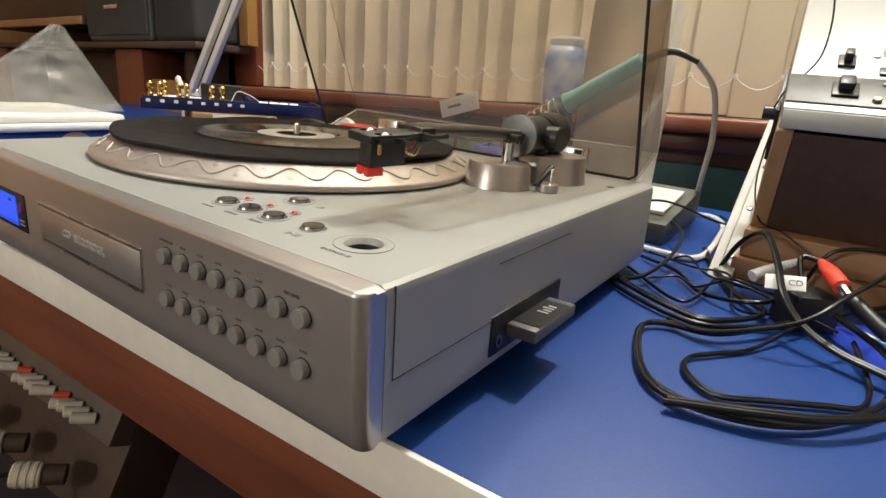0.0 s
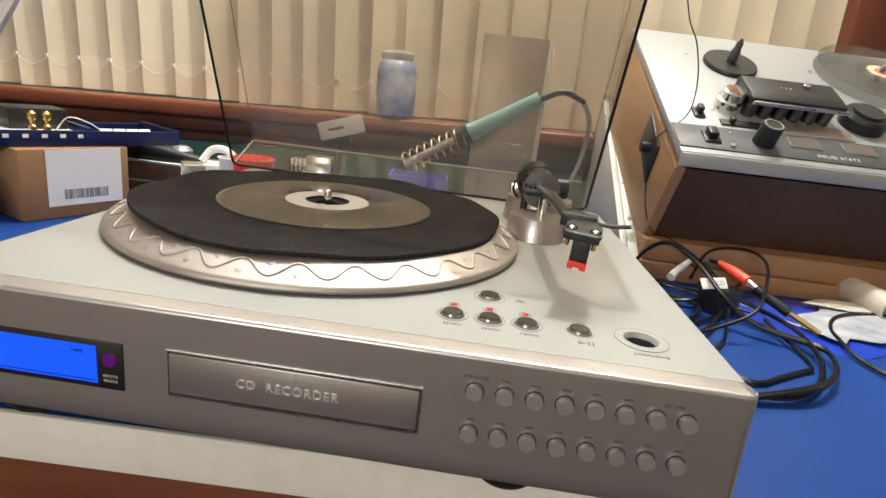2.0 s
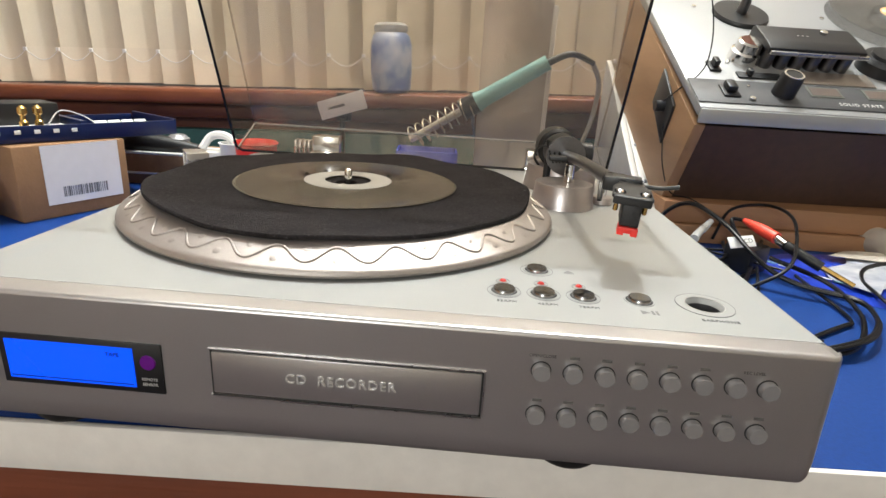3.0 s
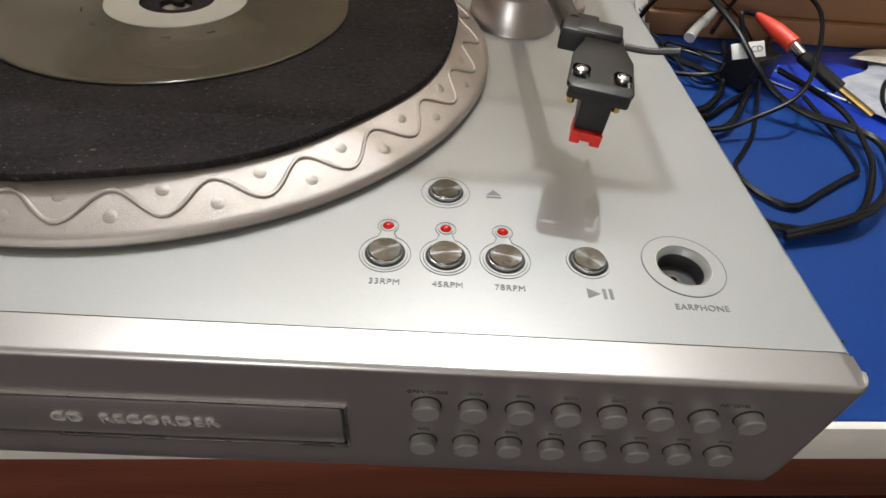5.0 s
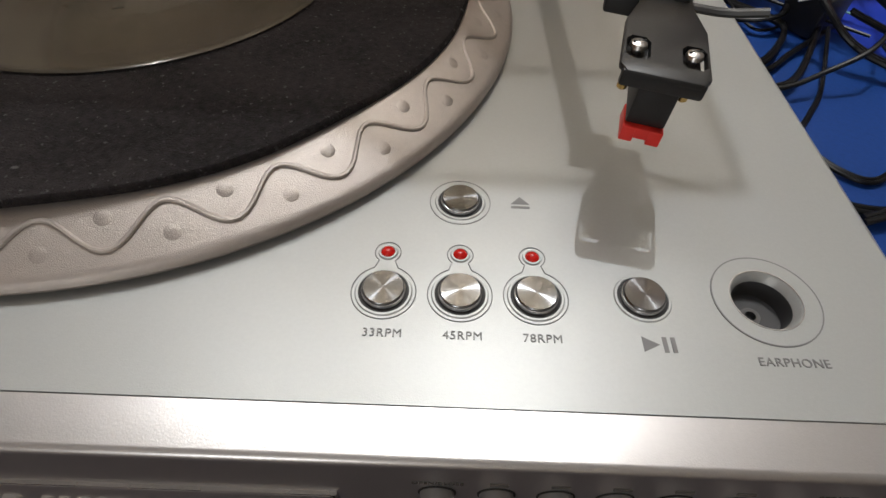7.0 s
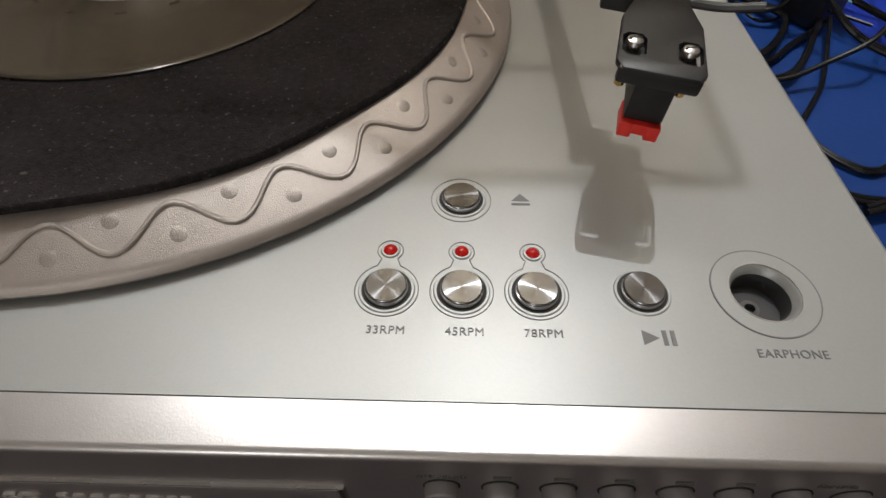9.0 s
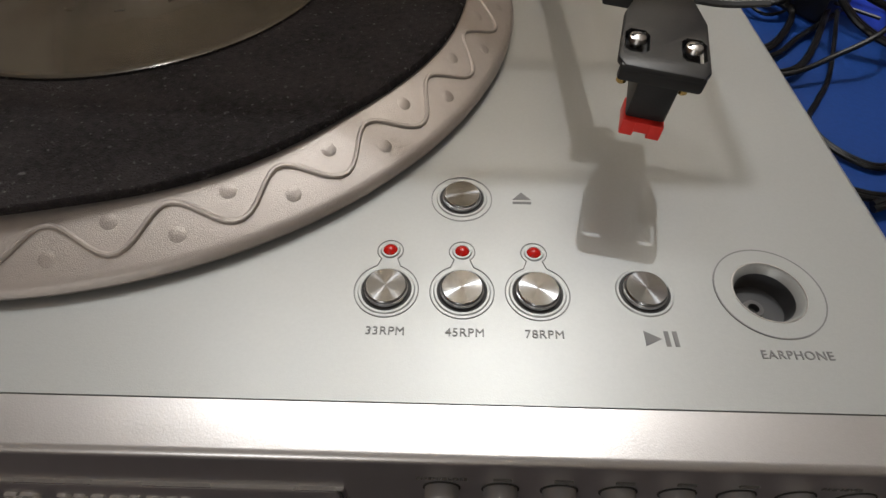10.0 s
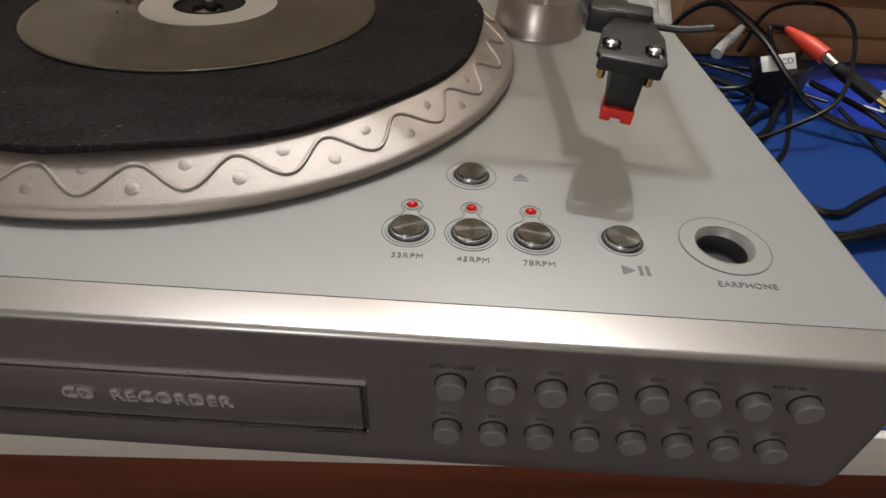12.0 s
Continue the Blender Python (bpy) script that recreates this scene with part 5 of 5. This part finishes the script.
for i in range(5):
    kn = part("large_plug", rod(0.016, 0.034, 0.002, 20, pose(-0.20 + 0.105 * i, 0.055, 0.0, 12, -40, 0) @ pose(0, 0, 0.026)), KNOB_WHITE, gear, "aged white plug")
    part("plug_sleeve", rod(0.0135, 0.026, 0.001, 18, pose(-0.20 + 0.105 * i, 0.055, 0.0, 12, -40, 0)), DARK_PANEL, kn, "brown sleeve")
    for q in (0, 1, 2):
        part("plug_rib", lathe([(0.016, 0), (0.0168, 0.001), (0.0168, 0.004), (0.016, 0.005)], 20, pose(-0.20 + 0.105 * i, 0.055, 0.0, 12, -40, 0) @ pose(0, 0, 0.031 + 0.009 * q)), KNOB_WHITE, kn)
    part("lead", tube([(-0.235 + 0.105 * i, 0.045, 0.042), (-0.242 + 0.105 * i, 0.035, 0.062), (-0.21 + 0.105 * i, 0.0, 0.075), (-0.16 + 0.1 * i, -0.06, 0.06)], 0.003, 6), rg.choice((RED_RUBBER, PCB_BLUE, BLACK_GLOSS)), gear)
part("stand_box", box(-0.30, 0.275, 0.0, 0.30, -0.12, -0.031, 0.004), DARK_PANEL, gear)

# ---- cables and plugs on the bench ----
def cable(label, points, r, mat_=None, name="cable", twin=0.0):
    ob = part(name, tube(points, r, 9, 12), mat_ or BLACK_GLOSS)
    tagged(ob, label, "cable")
    if twin:
        part("second_core", tube([(x + twin * 0.3, y + twin, z + 0.0004) for x, y, z in points], r, 9, 12), mat_ or BLACK_GLOSS, ob)
    return ob


BK = "glossy black twin audio cable looped on the blue bench"
cable(BK, [(0.207, 0.46, 0.010), (0.151, 0.366, 0.010), (0.099, 0.285, 0.007), (0.062, 0.278, 0.005), (0.048, 0.262, 0.005), (0.052, 0.231, 0.005), (0.066, 0.190, 0.005), (0.083, 0.170, 0.005), (0.109, 0.166, 0.005),
           (0.139, 0.177, 0.005), (0.167, 0.204, 0.005), (0.193, 0.251, 0.008), (0.197, 0.31, 0.014), (0.165, 0.36, 0.02)], 0.0019, twin=0.0031)
cable("thin black lead looped on the blue bench", [(0.147, 0.348, 0.012), (0.120, 0.284, 0.003), (0.100, 0.254, 0.003), (0.087, 0.235, 0.003), (0.087, 0.215, 0.003), (0.098, 0.198, 0.003), (0.113, 0.193, 0.003), (0.137, 0.209, 0.003),
      (0.165, 0.228, 0.003), (0.181, 0.240, 0.003), (0.187, 0.268, 0.003), (0.185, 0.298, 0.006), (0.178, 0.33, 0.012)], 0.0014, twin=0.0024)
cable("black cable bundle running out from behind the turntable", [(-0.030, 0.40, 0.010), (-0.004, 0.352, 0.008), (0.028, 0.329, 0.006), (0.059, 0.312, 0.006), (0.084, 0.307, 0.006), (0.109, 0.335, 0.006), (0.119, 0.358, 0.008), (0.108, 0.378, 0.007), (0.090, 0.402, 0.006), (0.066, 0.462, 0.006), (0.040, 0.55, 0.005)], 0.0020, twin=0.0036)
cable("black cable bundle running out from behind the turntable", [(-0.030, 0.392, 0.004), (-0.004, 0.344, 0.004), (0.047, 0.308, 0.004), (0.085, 0.302, 0.004), (0.116, 0.328, 0.004), (0.150, 0.355, 0.006)], 0.0022)
cable("black lead curling up beside the turntable", [(-0.050, 0.590, 0.020), (-0.011, 0.570, 0.026), (0.020, 0.508, 0.026), (0.028, 0.434, 0.020), (0.018, 0.365, 0.010), (-0.012, 0.335, 0.006)], 0.0020)
cable("white mains cord lying behind the turntable", [(-0.06, 0.50, 0.004), (0.019, 0.490, 0.004), (0.040, 0.500, 0.004), (0.046, 0.54, 0.004), (0.044, 0.62, 0.004), (0.036, 0.72, 0.004), (0.014, 0.775, 0.004), (-0.02, 0.77, 0.004)], 0.0036, WHITE_CORD)
cable("black twin cable arching over the plugs", [(0.068, 0.47, 0.006), (0.082, 0.462, 0.040), (0.101, 0.437, 0.058), (0.117, 0.375, 0.050), (0.128, 0.335, 0.034), (0.144, 0.315, 0.020), (0.168, 0.300, 0.012), (0.207, 0.275, 0.010), (0.196, 0.232, 0.010), (0.166, 0.193, 0.012), (0.135, 0.172, 0.012), (0.088, 0.158, 0.006)], 0.0021, twin=0.0033)
cable("thin black lead looping up in front of the plank", [(0.140, 0.45, 0.012), (0.157, 0.455, 0.050), (0.196, 0.450, 0.060), (0.195, 0.391, 0.060), (0.165, 0.321, 0.045), (0.145, 0.294, 0.030), (0.114, 0.283, 0.016), (0.084, 0.275, 0.008), (0.060, 0.29, 0.005)], 0.0018)
cable("thin black lead lying over the clear pouch", [(0.42, 0.43, 0.009), (0.364, 0.411, 0.010), (0.327, 0.404, 0.011), (0.281, 0.377, 0.011), (0.253, 0.340, 0.010), (0.244, 0.308, 0.009), (0.245, 0.272, 0.004), (0.262, 0.235, 0.004), (0.33, 0.20, 0.004)], 0.0016, twin=0.0030)
cable("thin black wire hanging across the tape recorder", [(0.030, 0.49, 0.62), (0.060, 0.49, 0.40), (0.077, 0.49, 0.329), (0.094, 0.49, 0.297), (0.105, 0.49, 0.258), (0.106, 0.49, 0.224), (0.099, 0.492, 0.206), (0.086, 0.50, 0.192), (0.076, 0.53, 0.172), (0.074, 0.54, 0.168)], 0.0008)
cable("thin black wire hanging down the case side", [(0.080, 0.535, 0.160), (0.078, 0.515, 0.125), (0.080, 0.50, 0.09), (0.092, 0.488, 0.060), (0.115, 0.468, 0.056), (0.16, 0.452, 0.030), (0.18, 0.44, 0.010)], 0.0008)
cable("thin black lead running behind the soldering stand", [(-0.09, 0.60, 0.02), (-0.02, 0.56, 0.05), (0.03, 0.66, 0.02), (0.046, 0.74, 0.004), (0.02, 0.80, 0.004)], 0.0015)
rt = random.Random(21)
for k in range(5):
    y0 = 0.47 - 0.02 * k
    pts_ = [(rt.uniform(-0.01, 0.02), y0 + rt.uniform(-0.03, 0.03), 0.004), (rt.uniform(0.02, 0.06), y0 + rt.uniform(-0.05, 0.02), rt.uniform(0.004, 0.014)),
            (rt.uniform(0.05, 0.09), rt.uniform(0.36, 0.46), rt.uniform(0.004, 0.016)), (rt.uniform(0.08, 0.12), rt.uniform(0.34, 0.43), rt.uniform(0.004, 0.018)), (rt.uniform(0.13, 0.17), rt.uniform(0.33, 0.42), rt.uniform(0.006, 0.02))]
    tagged(cable("thin black lead in the tangle beside the turntable", pts_, rt.choice((0.0012, 0.0016, 0.0020))), group="leads in the tangle")

red = thing("audio_plug", I4, "audio plug with a red sleeve and gold tip", "plug")
part("sleeve", tube([(0.148, 0.400, 0.051), (0.153, 0.386, 0.049), (0.160, 0.367, 0.046), (0.164, 0.357, 0.044)], lambda q: 0.0028 + 0.0037 * min(1, q * 2), 12), RED_RUBBER, red, "red sleeve")
part("ferrule", tube([(0.164, 0.358, 0.044), (0.169, 0.347, 0.040)], 0.0046, 12, raw=True), CHROME, red)
part("adapter_body", tube([(0.169, 0.347, 0.040), (0.190, 0.325, 0.029), (0.195, 0.321, 0.0265)], 0.0055, 12, raw=True), BLACK, red)
part("shaft", tube([(0.195, 0.321, 0.0265), (0.213, 0.304, 0.018), (0.217, 0.300, 0.016)], 0.0028, 10, raw=True), BRASS, red, "gold plug shaft")
wp = thing("white_plug", I4, "white ribbed audio plug", "plug")
part("sleeve", tube([(0.102, 0.412, 0.022), (0.112, 0.424, 0.028), (0.132, 0.446, 0.036)], lambda q: 0.0054 - 0.002 * q, 12), TUB_WHITE, wp)
for k in range(6):
    part("rib", tube([(0.117 + 0.0024 * k, 0.4295 + 0.0026 * k, 0.0295 + 0.001 * k), (0.118 + 0.0024 * k, 0.4305 + 0.0026 * k, 0.0299 + 0.001 * k)], 0.0050 - 0.0003 * k, 12, raw=True), WHITE_CORD, wp)
ADP = pose(0.145, 0.374, 0.0005, 0, 0, 35)
adp = thing("mains_adaptor", ADP, "black plug block with a white cable tag", "adaptor")
part("block", box(-0.018, 0.020, -0.016, 0.016, 0.0, 0.030, 0.003), BLACK, adp)
tagp = part("cable_tag", box(-0.014, 0.014, -0.0006, 0.0006, 0.0, 0.013, 0.0003), TUB_WHITE, adp, "white cable tag", ADP.inverted() @ pose(0.129, 0.351, 0.033, -42, -8, 6))
words("tag_text", "CD", 0.007, INK, tagp, pose(0.007, -0.0008, 0.0065) @ FRONT)
cable("short black lead joining the plugs", [(0.140, 0.378, 0.030), (0.134, 0.40, 0.05), (0.148, 0.401, 0.051)], 0.0022)


def pouch_mesh(outline, z, puff, seed):
    """A limp plastic pouch: a filled outline with soft crumples."""
    bm = bmesh.new()
    cx = sum(p[0] for p in outline) / len(outline)
    cy = sum(p[1] for p in outline) / len(outline)
    n = 60
    rim_ = smooth_path([(x, y, 0) for x, y in outline + [outline[0]]], 10)[:-1]
    rings_ = []
    for s_ in (1.0, 0.93, 0.8, 0.6, 0.4, 0.2):
        ring_ = []
        for p in rim_:
            x, y = cx + (p.x - cx) * s_, cy + (p.y - cy) * s_
            k = noise.noise(Vector((x * 30, y * 30, seed))) * 0.5 + noise.noise(Vector((x * 75, y * 75, seed + 4))) * 0.3
            ring_.append(bm.verts.new((x, y, z + (puff * (1 - s_ ** 4) * (0.6 + k)) + 0.0008)))
        rings_.append(ring_)
    for a, b in zip(rings_, rings_[1:]):
        for k in range(len(a)):
            bm.faces.new((a[k], a[(k + 1) % len(a)], b[(k + 1) % len(b)], b[k]))
    bm.faces.new(rings_[-1])
    return bm


HAZY = material("hazy_white_plastic", (0.46, 0.46, 0.47), 0.3, 0, 0.3, 60, 25, 0.3, 120, second=(0.22, 0.25, 0.34))
pch = part("blue_pouch", pouch_mesh([(0.155, 0.386), (0.215, 0.440), (0.275, 0.455), (0.40, 0.462), (0.46, 0.42), (0.36, 0.35), (0.298, 0.310), (0.244, 0.286), (0.195, 0.318)], 0.0, 0.006, 2), BLUE_BIN, None, "")
tagged(pch, "shiny blue and white plastic pouch lying on the bench", "pouch")
part("white_insert", pouch_mesh([(0.222, 0.345), (0.238, 0.378), (0.275, 0.402), (0.30, 0.436), (0.36, 0.444), (0.43, 0.425), (0.385, 0.382), (0.345, 0.366), (0.30, 0.324), (0.262, 0.322), (0.246, 0.306)], 0.007, 0.004, 5), HAZY, pch, "white printed insert")
part("beige_patch", pouch_mesh([(0.262, 0.415), (0.30, 0.440), (0.36, 0.440), (0.33, 0.405)], 0.0115, 0.001, 8), KNOB_WHITE, pch)
for k in range(5):
    part("print_bar", box(-0.008, 0.008, -0.0015, 0.0015, 0.0, 0.0006), TUB_WHITE if k % 2 else AQUA, pch, "", pose(0.178 + 0.012 * k, 0.384 - 0.014 * k, 0.0085, 0, 0, -45))
roll = thing("paper_roll", pose(0.352, 0.486, 0.019, 90, 0, 6), "loose roll of cream masking paper", "paper roll")
part("paper_tube", lathe([(0.0165, 0), (0.018, 0.0), (0.018, 0.085), (0.0165, 0.085), (0.0165, 0.0)], 32), KNOB_WHITE, roll)
part("loose_end", box(-0.018, 0.030, -0.0185, -0.0172, 0.0, 0.085, 0.0003), KNOB_WHITE, roll)
